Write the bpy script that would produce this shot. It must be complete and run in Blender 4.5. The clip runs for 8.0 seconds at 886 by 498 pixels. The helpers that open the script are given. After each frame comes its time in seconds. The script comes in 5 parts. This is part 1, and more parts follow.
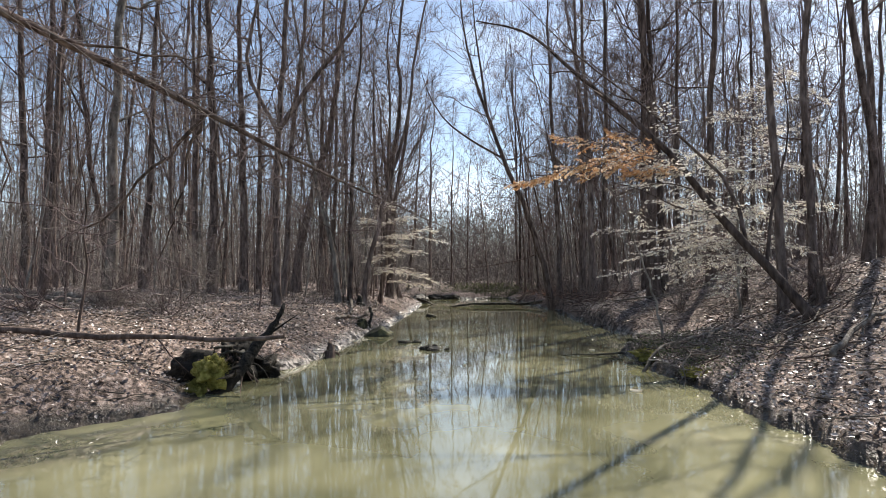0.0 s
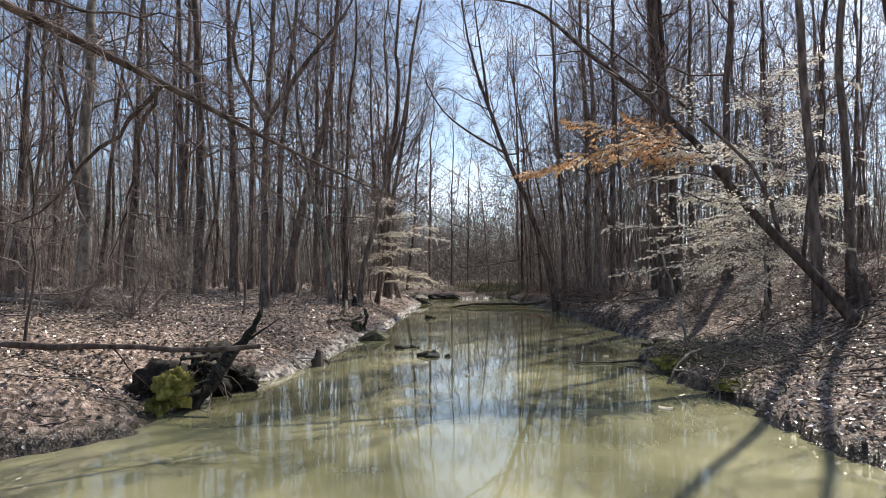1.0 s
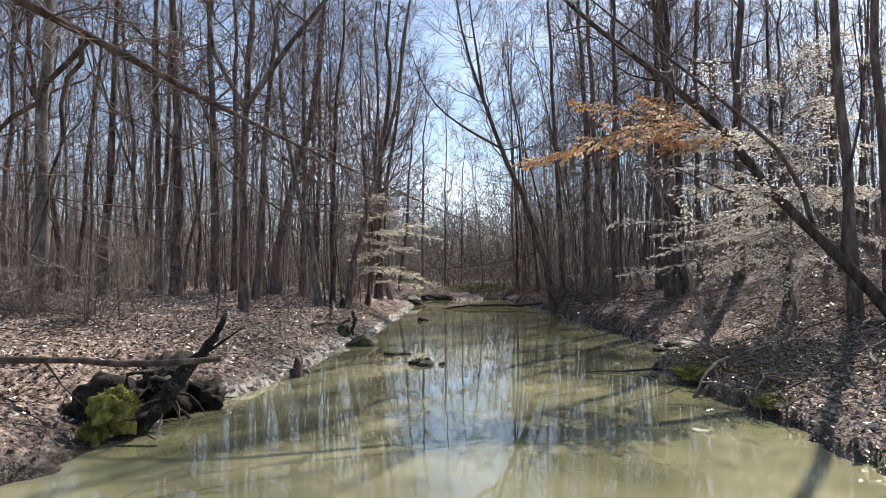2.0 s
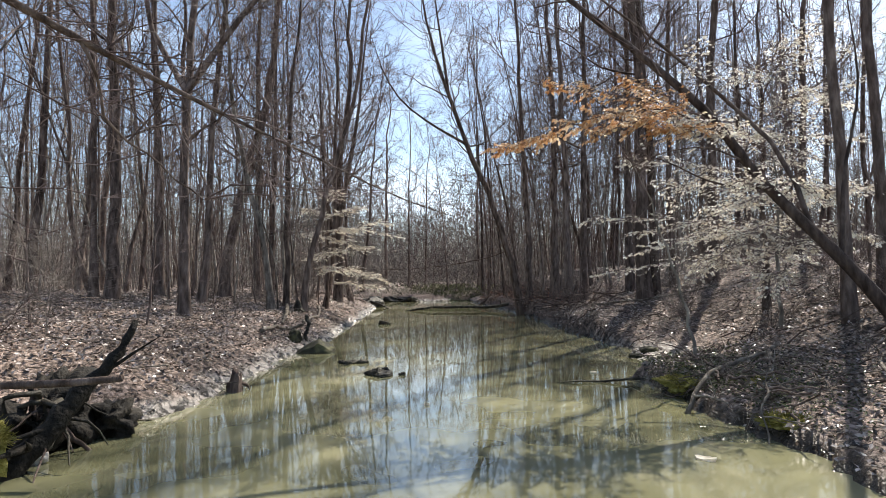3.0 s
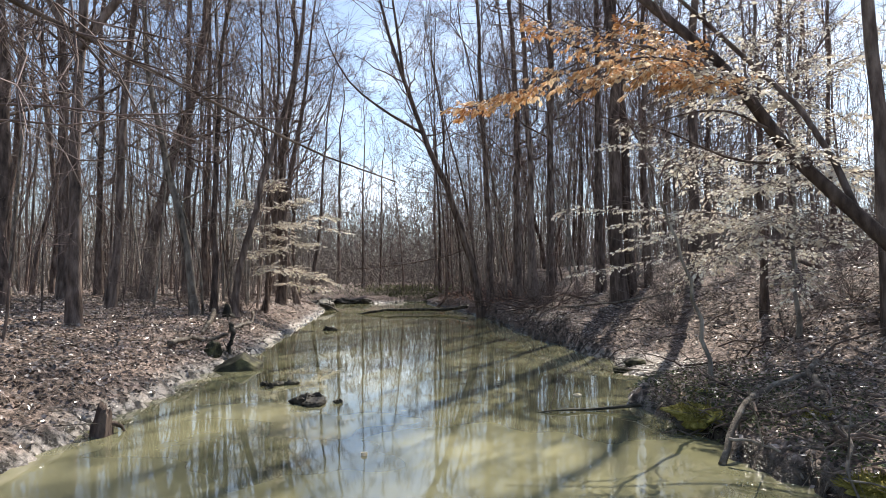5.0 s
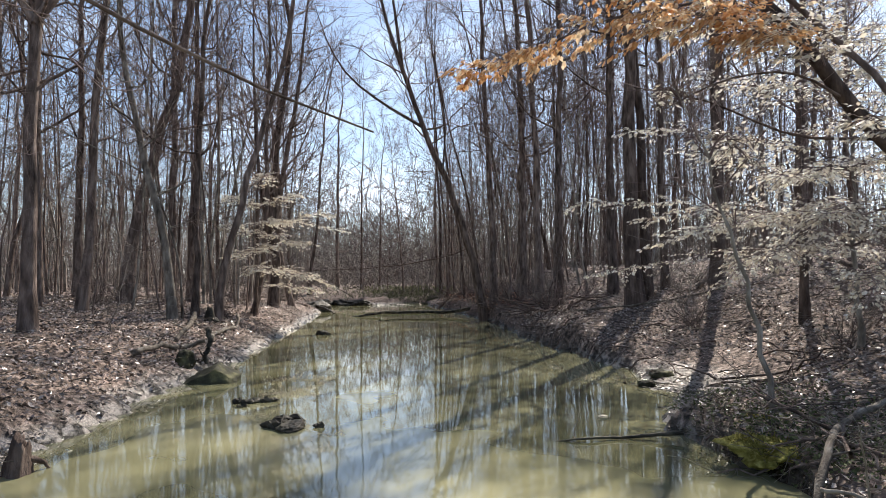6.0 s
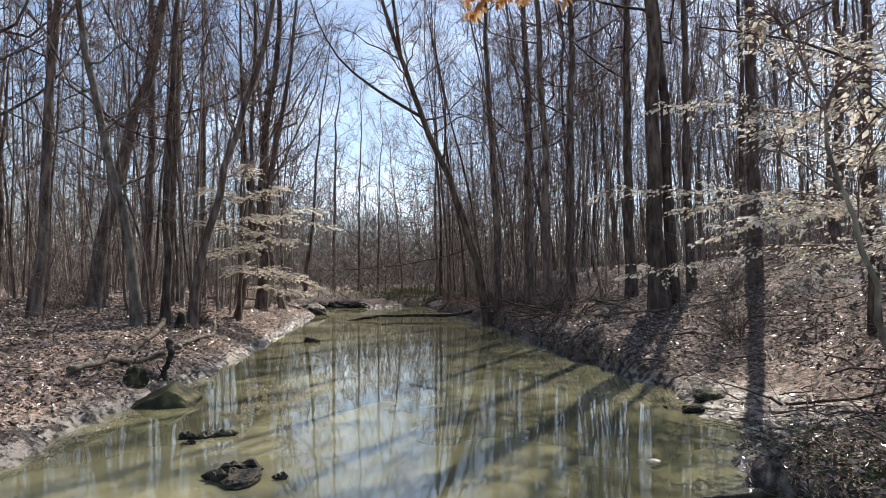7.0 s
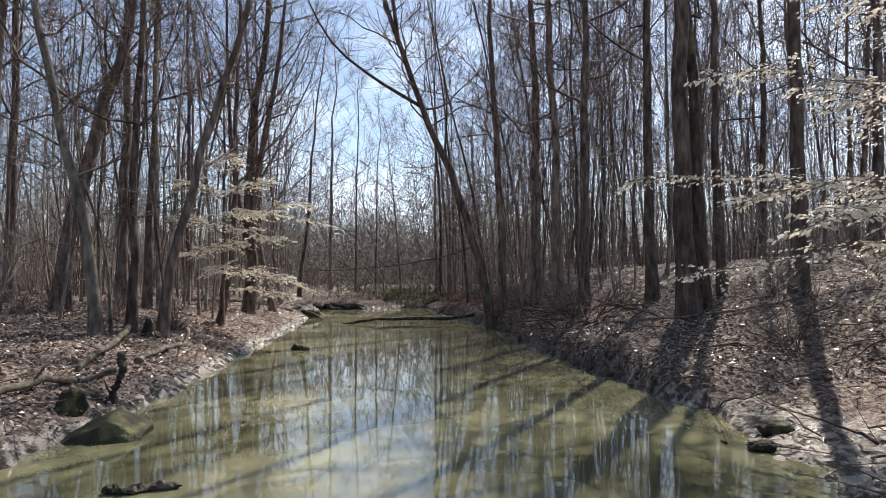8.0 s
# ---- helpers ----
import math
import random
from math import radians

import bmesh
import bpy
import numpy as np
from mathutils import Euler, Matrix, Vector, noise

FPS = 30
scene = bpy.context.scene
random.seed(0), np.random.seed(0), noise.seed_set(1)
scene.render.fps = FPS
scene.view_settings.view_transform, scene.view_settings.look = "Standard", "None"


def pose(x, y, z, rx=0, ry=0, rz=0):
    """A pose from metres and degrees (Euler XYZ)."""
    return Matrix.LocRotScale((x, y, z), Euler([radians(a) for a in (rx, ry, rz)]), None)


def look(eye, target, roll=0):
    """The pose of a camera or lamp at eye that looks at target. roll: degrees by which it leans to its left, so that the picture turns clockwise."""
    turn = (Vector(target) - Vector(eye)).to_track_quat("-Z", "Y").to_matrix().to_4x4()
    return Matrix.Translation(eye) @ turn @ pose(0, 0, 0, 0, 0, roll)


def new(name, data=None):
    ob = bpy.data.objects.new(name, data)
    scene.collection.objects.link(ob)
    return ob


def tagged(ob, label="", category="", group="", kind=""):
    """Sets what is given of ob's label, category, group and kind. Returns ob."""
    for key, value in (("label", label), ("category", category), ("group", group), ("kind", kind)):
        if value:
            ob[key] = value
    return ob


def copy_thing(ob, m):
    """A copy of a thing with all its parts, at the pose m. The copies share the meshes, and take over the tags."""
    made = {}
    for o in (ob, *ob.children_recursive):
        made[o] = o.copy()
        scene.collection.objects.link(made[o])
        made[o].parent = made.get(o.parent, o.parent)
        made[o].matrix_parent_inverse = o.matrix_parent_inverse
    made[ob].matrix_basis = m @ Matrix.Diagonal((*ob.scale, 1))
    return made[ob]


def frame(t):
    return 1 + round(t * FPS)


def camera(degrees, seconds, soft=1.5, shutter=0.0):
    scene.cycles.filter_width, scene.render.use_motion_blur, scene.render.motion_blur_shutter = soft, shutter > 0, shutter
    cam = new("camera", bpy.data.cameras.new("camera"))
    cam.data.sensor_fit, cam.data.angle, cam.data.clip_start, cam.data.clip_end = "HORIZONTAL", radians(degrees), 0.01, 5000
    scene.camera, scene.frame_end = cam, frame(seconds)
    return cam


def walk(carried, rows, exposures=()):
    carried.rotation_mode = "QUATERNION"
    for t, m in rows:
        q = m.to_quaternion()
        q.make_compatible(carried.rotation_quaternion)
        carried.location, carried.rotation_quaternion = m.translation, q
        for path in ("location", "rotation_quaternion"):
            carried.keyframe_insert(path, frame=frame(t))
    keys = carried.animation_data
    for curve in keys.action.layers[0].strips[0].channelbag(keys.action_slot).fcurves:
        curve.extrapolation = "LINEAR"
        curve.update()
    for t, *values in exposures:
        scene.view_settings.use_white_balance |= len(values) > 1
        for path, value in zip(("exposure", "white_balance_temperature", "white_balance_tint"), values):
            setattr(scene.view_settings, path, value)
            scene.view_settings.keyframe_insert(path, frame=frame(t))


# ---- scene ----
cam = camera(72.0, 8.0, soft=0.62)
# seconds, x, y, z, yaw, pitch, roll
PATH_ROWS = [
    (0, 0.000, 0.000, 1.600, 0.00, 2.77, -0.01),
    (0.5, 0.014, 0.600, 1.617, -0.02, 2.71, -0.09),
    (1, 0.007, 1.163, 1.619, 0.02, 2.68, 0.07),
    (1.5, -0.013, 1.768, 1.616, -0.08, 2.69, 0.16),
    (2.8, 0.033, 3.257, 1.588, -3.04, 2.84, 0.19),
    (3, 0.065, 3.480, 1.590, -3.98, 2.85, 0.20),
    (3.5, 0.158, 3.994, 1.599, -6.98, 2.85, 0.24),
    (4, 0.227, 4.515, 1.594, -7.93, 2.86, 0.28),
    (4.5, 0.289, 5.078, 1.596, -7.95, 2.87, 0.29),
    (4.7, 0.305, 5.287, 1.599, -7.99, 2.84, 0.31),
    (5.8, 0.469, 6.578, 1.593, -7.95, 2.96, 0.27),
    (6, 0.509, 6.862, 1.593, -7.92, 2.97, 0.26),
    (6.5, 0.631, 7.674, 1.603, -7.90, 3.00, 0.24),
    (7, 0.720, 8.511, 1.612, -7.90, 3.05, 0.27),
    (7.5, 0.786, 9.271, 1.637, -7.93, 3.02, 0.30),
    (8, 0.869, 10.024, 1.662, -7.99, 3.03, 0.22),
]
walk(cam, [(t, pose(x, y, z, 90 + pitch, roll, yaw)) for t, x, y, z, yaw, pitch, roll in PATH_ROWS], [(0.0, 0.78, 6850, 10), (1.5, 0.76, 6850, 10), (3.0, 0.94, 6850, 9), (3.5, 0.88, 6880, 9), (4.5, 1.0, 6880, 10), (6.0, 0.92, 6880, 11), (7.0, 0.8, 6880, 11), (7.5, 0.96, 6880, 11), (8.0, 0.78, 6880, 11)])

# ---- light ----
SUN_AZ, SUN_EL = 36.0, 47.0     # degrees to the right of +y, and above the horizon
world = bpy.data.worlds.new("sky")
scene.world = world
world.use_nodes = True
wn, wl = world.node_tree.nodes, world.node_tree.links
sky = wn.new("ShaderNodeTexSky")
sky.sky_type, sky.sun_disc = "NISHITA", False
sky.sun_elevation, sky.sun_rotation = radians(SUN_EL), radians(SUN_AZ)
sky.air_density, sky.dust_density, sky.ozone_density = 1.0, 0.5, 2.6
wc = wn.new("ShaderNodeTexCoord")
wm = wn.new("ShaderNodeMapping")
wm.inputs["Scale"].default_value = (2.0, 2.0, 7.0)
wnoise = wn.new("ShaderNodeTexNoise")
wnoise.inputs["Scale"].default_value, wnoise.inputs["Detail"].default_value = 1.6, 6.0
wr = wn.new("ShaderNodeValToRGB")
wr.color_ramp.elements[0].position, wr.color_ramp.elements[1].position = 0.5, 0.75
wr.color_ramp.elements[0].color, wr.color_ramp.elements[1].color = (0.1, 0.1, 0.1, 1), (0.62, 0.62, 0.62, 1)
wx = wn.new("ShaderNodeMix")
wx.data_type = "RGBA"
wbw = wn.new("ShaderNodeRGBToBW")      # thin high cloud takes on the sky's brightness, not its blue
wcl = wn.new("ShaderNodeVectorMath")
wcl.operation = "MULTIPLY"
wcl.inputs[1].default_value = (1.95, 2.25, 2.7)
wl.new(sky.outputs["Color"], wbw.inputs["Color"])
wl.new(wbw.outputs["Val"], wcl.inputs[0])
wl.new(wcl.outputs["Vector"], wx.inputs[7])
wl.new(wc.outputs["Generated"], wm.inputs["Vector"])
wl.new(wm.outputs["Vector"], wnoise.inputs["Vector"])
wl.new(wnoise.outputs["Fac"], wr.inputs["Fac"])
wl.new(wr.outputs["Color"], wx.inputs[0])
wl.new(sky.outputs["Color"], wx.inputs[6])
wl.new(wx.outputs[2], wn["Background"].inputs["Color"])
wn["Background"].inputs["Strength"].default_value = 0.1

sun_dir = Vector((math.sin(radians(SUN_AZ)) * math.cos(radians(SUN_EL)), math.cos(radians(SUN_AZ)) * math.cos(radians(SUN_EL)), math.sin(radians(SUN_EL))))
sun = new("sun", bpy.data.lights.new("sun", "SUN"))
sun.data.energy, sun.data.angle, sun.data.color = 5.0, radians(0.53), (1.0, 0.95, 0.88)
sun.matrix_world = look(sun_dir * 60, (0, 0, 0))


# ---- materials ----
def material(name, colours, scale=4.0, rough=0.8, bump=0.3, bump_scale=30.0, stretch=(1, 1, 1), island=0.0, per_object=0.0, spec=0.3, detail=6.0, coarse=0.6, coarse_dark=0.75, subsurface=0.0):
    """Noise-driven colours from dark to light at two scales, with fine relief."""
    m = bpy.data.materials.new(name)
    m.use_nodes = True
    n, l = m.node_tree.nodes, m.node_tree.links
    bsdf = n["Principled BSDF"]
    tc, mp = n.new("ShaderNodeTexCoord"), n.new("ShaderNodeMapping")
    mp.inputs["Scale"].default_value = stretch
    l.new(tc.outputs["Object"], mp.inputs["Vector"])
    a = n.new("ShaderNodeTexNoise")
    a.inputs["Scale"].default_value, a.inputs["Detail"].default_value = scale, detail
    l.new(mp.outputs["Vector"], a.inputs["Vector"])
    ramp = n.new("ShaderNodeValToRGB")
    e = ramp.color_ramp.elements
    while len(e) < len(colours):
        e.new(0.5)
    for i, c in enumerate(colours):
        e[i].position, e[i].color = 0.3 + 0.4 * i / (len(colours) - 1), (*c, 1)
    fac = a.outputs["Fac"]
    for amount, out in ((island, "island"), (per_object, "object")):
        if amount:
            info = n.new("ShaderNodeNewGeometry" if out == "island" else "ShaderNodeObjectInfo")
            add = n.new("ShaderNodeMath")
            add.operation = "MULTIPLY_ADD"
            sub = n.new("ShaderNodeMath")
            sub.operation = "SUBTRACT"
            l.new(info.outputs["Random Per Island" if out == "island" else "Random"], sub.inputs[0])
            sub.inputs[1].default_value = 0.5
            l.new(sub.outputs[0], add.inputs[0])
            add.inputs[1].default_value = amount
            l.new(fac, add.inputs[2])
            fac = add.outputs[0]
    l.new(fac, ramp.inputs["Fac"])
    b = n.new("ShaderNodeTexNoise")
    b.inputs["Scale"].default_value, b.inputs["Detail"].default_value = coarse, 4.0
    l.new(tc.outputs["Object"], b.inputs["Vector"])
    mr = n.new("ShaderNodeMapRange")
    mr.inputs["From Min"].default_value, mr.inputs["From Max"].default_value = 0.35, 0.65
    mr.inputs["To Min"].default_value, mr.inputs["To Max"].default_value = coarse_dark, 1.15
    l.new(b.outputs["Fac"], mr.inputs["Value"])
    mul = n.new("ShaderNodeVectorMath")
    mul.operation = "SCALE"
    l.new(ramp.outputs["Color"], mul.inputs[0])
    l.new(mr.outputs["Result"], mul.inputs["Scale"])
    l.new(mul.outputs["Vector"], bsdf.inputs["Base Color"])
    bsdf.inputs["Roughness"].default_value = rough
    bsdf.inputs["Specular IOR Level"].default_value = spec
    if bump:
        c = n.new("ShaderNodeTexNoise")
        c.inputs["Scale"].default_value, c.inputs["Detail"].default_value = bump_scale, 5.0
        l.new(mp.outputs["Vector"], c.inputs["Vector"])
        bp = n.new("ShaderNodeBump")
        bp.inputs["Strength"].default_value, bp.inputs["Distance"].default_value = bump, 0.03
        l.new(c.outputs["Fac"], bp.inputs["Height"])
        l.new(bp.outputs["Normal"], bsdf.inputs["Normal"])
    if subsurface:
        # thin leaf: part of the light passes through
        tr, mx = n.new("ShaderNodeBsdfTranslucent"), n.new("ShaderNodeMixShader")
        l.new(mul.outputs["Vector"], tr.inputs["Color"])
        mx.inputs["Fac"].default_value = subsurface
        l.new(bsdf.outputs["BSDF"], mx.inputs[1])
        l.new(tr.outputs["BSDF"], mx.inputs[2])
        l.new(mx.outputs["Shader"], n["Material Output"].inputs["Surface"])
    return m


BARK = material("bark", [(0.05, 0.037, 0.031), (0.135, 0.101, 0.087), (0.26, 0.204, 0.178)], 2.5, 0.9, 0.8, 14.0, (4, 4, 1.1), per_object=0.2, spec=0.15)
DARK_BARK = material("dark_bark", [(0.04, 0.028, 0.023), (0.1, 0.073, 0.061), (0.19, 0.145, 0.123)], 2.5, 0.9, 0.6, 14.0, (4, 4, 1.1), per_object=0.12, spec=0.15)
BARK_GREY = material("grey_bark", [(0.06, 0.05, 0.041), (0.16, 0.135, 0.113), (0.28, 0.25, 0.215)], 3.0, 0.85, 0.6, 18.0, (3, 3, 1.2), spec=0.2)
BARK_PALE = material("pale_bark", [(0.1, 0.085, 0.07), (0.25, 0.22, 0.19), (0.43, 0.395, 0.35)], 3.0, 0.85, 0.6, 18.0, (3, 3, 1.2), per_object=0.1, spec=0.2)
TWIG = material("twig_bark", [(0.062, 0.041, 0.037), (0.14, 0.098, 0.09), (0.25, 0.186, 0.172)], 2.0, 0.7, 0.0, island=0.15, spec=0.3)
TWIG_PALE = material("pale_twig", [(0.085, 0.068, 0.056), (0.165, 0.135, 0.115), (0.27, 0.228, 0.2)], 2.0, 0.6, 0.0, island=0.2, spec=0.3)
FAR_TWIG = material("far_twig", [(0.065, 0.054, 0.048), (0.135, 0.115, 0.104), (0.25, 0.218, 0.198)], 2.0, 0.7, 0.0, island=0.2, spec=0.3)
DEAD = material("dead_wood", [(0.06, 0.05, 0.04), (0.16, 0.135, 0.11), (0.30, 0.27, 0.23)], 4.0, 0.85, 0.6, 30.0, (2, 2, 2), per_object=0.15, spec=0.2)
WET = material("wet_wood", [(0.014, 0.012, 0.009), (0.042, 0.036, 0.025), (0.11, 0.094, 0.066)], 6.0, 0.6, 0.6, 30.0, spec=0.25)
LITTER = material("leaf_litter", [(0.034, 0.025, 0.02), (0.145, 0.102, 0.082), (0.38, 0.298, 0.255), (0.5, 0.43, 0.385)], 9.0, 0.3, 0.0, island=0.85, spec=0.9, coarse=0.5, subsurface=0.15)
BEECH = material("dry_beech_leaf", [(0.58, 0.49, 0.37), (0.8, 0.73, 0.6), (0.92, 0.88, 0.8)], 3.0, 0.4, 0.0, island=0.4, spec=0.4, coarse=0.8, coarse_dark=0.85, subsurface=0.5)
ORANGE = material("orange_beech_leaf", [(0.5, 0.23, 0.09), (0.74, 0.45, 0.22), (0.88, 0.72, 0.52)], 2.0, 0.5, 0.0, island=0.4, spec=0.4, coarse=0.8, coarse_dark=0.85, subsurface=0.45)
RUST = material("rust_dead_leaf", [(0.16, 0.06, 0.035), (0.3, 0.13, 0.08), (0.46, 0.26, 0.18)], 3.0, 0.5, 0.0, island=0.5, spec=0.4, subsurface=0.35)
ROCK = material("rock", [(0.02, 0.019, 0.011), (0.045, 0.043, 0.023), (0.14, 0.134, 0.062)], 5.0, 0.85, 0.7, 25.0, spec=0.35)
# near-black soil colour that carries the shade under the log; the snag shares it
SHADE_SOIL = material("wet_black_soil", [(0.006, 0.005, 0.004), (0.018, 0.015, 0.011), (0.05, 0.041, 0.03)], 9.0, 0.75, 1.0, 22.0, spec=0.2)
PALE_STONE = material("pale_stone", [(0.2, 0.19, 0.17), (0.36, 0.34, 0.31), (0.52, 0.5, 0.46)], 6.0, 0.7, 0.4, 25.0, spec=0.3)
MOSS = material("moss", [(0.1, 0.09, 0.02), (0.28, 0.25, 0.065), (0.5, 0.44, 0.16)], 14.0, 0.95, 0.9, 60.0, spec=0.1)
GREEN = material("low_green_plants", [(0.035, 0.045, 0.016), (0.08, 0.095, 0.038), (0.16, 0.175, 0.08)], 6.0, 0.8, 0.0, island=0.4)

# ground: leaf mould, turning to pale silt and dark wet mud at the water's edge
GROUND = material("forest_floor", [(0.018, 0.014, 0.011), (0.085, 0.062, 0.05), (0.24, 0.178, 0.147), (0.43, 0.345, 0.3)], 14.0, 0.8, 1.0, 34.0, spec=0.3, coarse=0.35)


def add_mud(m):
    n, l = m.node_tree.nodes, m.node_tree.links
    bsdf = n["Principled BSDF"]
    old = bsdf.inputs["Base Color"].links[0].from_socket
    geo, sep = n.new("ShaderNodeNewGeometry"), n.new("ShaderNodeSeparateXYZ")
    l.new(geo.outputs["Position"], sep.inputs[0])
    w = n.new("ShaderNodeTexNoise")
    w.inputs["Scale"].default_value, w.inputs["Detail"].default_value = 2.2, 5.0
    l.new(geo.outputs["Position"], w.inputs["Vector"])
    h = n.new("ShaderNodeMath")
    h.operation = "MULTIPLY_ADD"
    l.new(w.outputs["Fac"], h.inputs[0])
    h.inputs[1].default_value = -0.29
    l.new(sep.outputs["Z"], h.inputs[2])
    mr = n.new("ShaderNodeMapRange")
    mr.inputs["From Min"].default_value, mr.inputs["From Max"].default_value = -0.08, 0.07
    mr.inputs["To Min"].default_value, mr.inputs["To Max"].default_value = 1.0, 0.0
    l.new(h.outputs[0], mr.inputs["Value"])
    mudn = n.new("ShaderNodeTexNoise")
    mudn.inputs["Scale"].default_value, mudn.inputs["Detail"].default_value = 7.0, 6.0
    l.new(geo.outputs["Position"], mudn.inputs["Vector"])
    ramp = n.new("ShaderNodeValToRGB")
    e = ramp.color_ramp.elements
    e[0].position, e[0].color = 0.46, (0.032, 0.027, 0.02, 1)
    e[1].position, e[1].color = 0.56, (0.34, 0.305, 0.27, 1)
    l.new(mudn.outputs["Fac"], ramp.inputs["Fac"])
    soil = n.new("ShaderNodeValToRGB")      # the steep bank is cut into dark root-bound soil
    e = soil.color_ramp.elements
    e[0].position, e[0].color = 0.35, (0.014, 0.011, 0.008, 1)
    e[1].position, e[1].color = 0.7, (0.1, 0.078, 0.056, 1)
    l.new(mudn.outputs["Fac"], soil.inputs["Fac"])
    where = n.new("ShaderNodeMapRange")
    where.inputs["From Min"].default_value, where.inputs["From Max"].default_value = 1.8, 2.6
    l.new(sep.outputs["X"], where.inputs["Value"])
    share = where.outputs["Result"]
    for lo, hi, a, c in ((12.4, 13.2, 1.0, 0.0), (18.0, 20.0, 0.0, 1.0)):      # a silty shelf lies between
        reach = n.new("ShaderNodeMapRange")
        reach.inputs["From Min"].default_value, reach.inputs["From Max"].default_value = lo, hi
        reach.inputs["To Min"].default_value, reach.inputs["To Max"].default_value = a, c
        l.new(sep.outputs["Y"], reach.inputs["Value"])
        if a:
            first = reach
    both = n.new("ShaderNodeMath")
    both.operation = "MAXIMUM"
    l.new(first.outputs["Result"], both.inputs[0])
    l.new(reach.outputs["Result"], both.inputs[1])
    dark = n.new("ShaderNodeMath")
    dark.operation = "MULTIPLY"
    l.new(share, dark.inputs[0])
    l.new(both.outputs[0], dark.inputs[1])
    near = n.new("ShaderNodeMapRange")       # the other bank's nearest stretch: wet soil, with its shade put into the colour
    near.inputs["From Min"].default_value, near.inputs["From Max"].default_value = 8.6, 10.0
    near.inputs["To Min"].default_value, near.inputs["To Max"].default_value = 1.0, 0.0
    l.new(sep.outputs["Y"], near.inputs["Value"])
    wet = n.new("ShaderNodeMath")
    wet.operation = "MAXIMUM"
    l.new(dark.outputs[0], wet.inputs[0])
    l.new(near.outputs["Result"], wet.inputs[1])
    kinds = n.new("ShaderNodeMix")
    kinds.data_type = "RGBA"
    l.new(wet.outputs[0], kinds.inputs[0])
    l.new(ramp.outputs["Color"], kinds.inputs[6])
    l.new(soil.outputs["Color"], kinds.inputs[7])
    mix = n.new("ShaderNodeMix")
    mix.data_type = "RGBA"
    l.new(mr.outputs["Result"], mix.inputs[0])
    l.new(old, mix.inputs[6])
    l.new(kinds.outputs[2], mix.inputs[7])
    l.new(mix.outputs[2], bsdf.inputs["Base Color"])
    rr = n.new("ShaderNodeMapRange")
    rr.inputs["To Min"].default_value, rr.inputs["To Max"].default_value = 0.85, 0.22
    l.new(mr.outputs["Result"], rr.inputs["Value"])
    l.new(rr.outputs["Result"], bsdf.inputs["Roughness"])


add_mud(GROUND)


def water_material():
    m = bpy.data.materials.new("silty_water")
    m.use_nodes = True
    n, l = m.node_tree.nodes, m.node_tree.links
    bsdf = n["Principled BSDF"]
    tc = n.new("ShaderNodeTexCoord")
    a = n.new("ShaderNodeTexNoise")
    a.inputs["Scale"].default_value, a.inputs["Detail"].default_value = 0.5, 2.5
    l.new(tc.outputs["Object"], a.inputs["Vector"])
    ramp = n.new("ShaderNodeValToRGB")
    e = ramp.color_ramp.elements
    e[0].position, e[0].color = 0.33, (0.096, 0.098, 0.054, 1)
    e[1].position, e[1].color = 0.68, (0.29, 0.278, 0.163, 1)
    l.new(a.outputs["Fac"], ramp.inputs["Fac"])
    l.new(ramp.outputs["Color"], bsdf.inputs["Base Color"])
    bsdf.inputs["IOR"].default_value = 1.82
    bsdf.inputs["Roughness"].default_value = 0.035
    mp = n.new("ShaderNodeMapping")
    mp.inputs["Scale"].default_value = (1.0, 0.55, 1.0)
    l.new(tc.outputs["Object"], mp.inputs["Vector"])
    w = n.new("ShaderNodeTexNoise")
    w.inputs["Scale"].default_value, w.inputs["Detail"].default_value = 3.2, 3.0
    l.new(mp.outputs["Vector"], w.inputs["Vector"])
    bp = n.new("ShaderNodeBump")
    bp.inputs["Strength"].default_value, bp.inputs["Distance"].default_value = 0.055, 0.02
    l.new(w.outputs["Fac"], bp.inputs["Height"])
    l.new(bp.outputs["Normal"], bsdf.inputs["Normal"])
    return m


WATER = water_material()


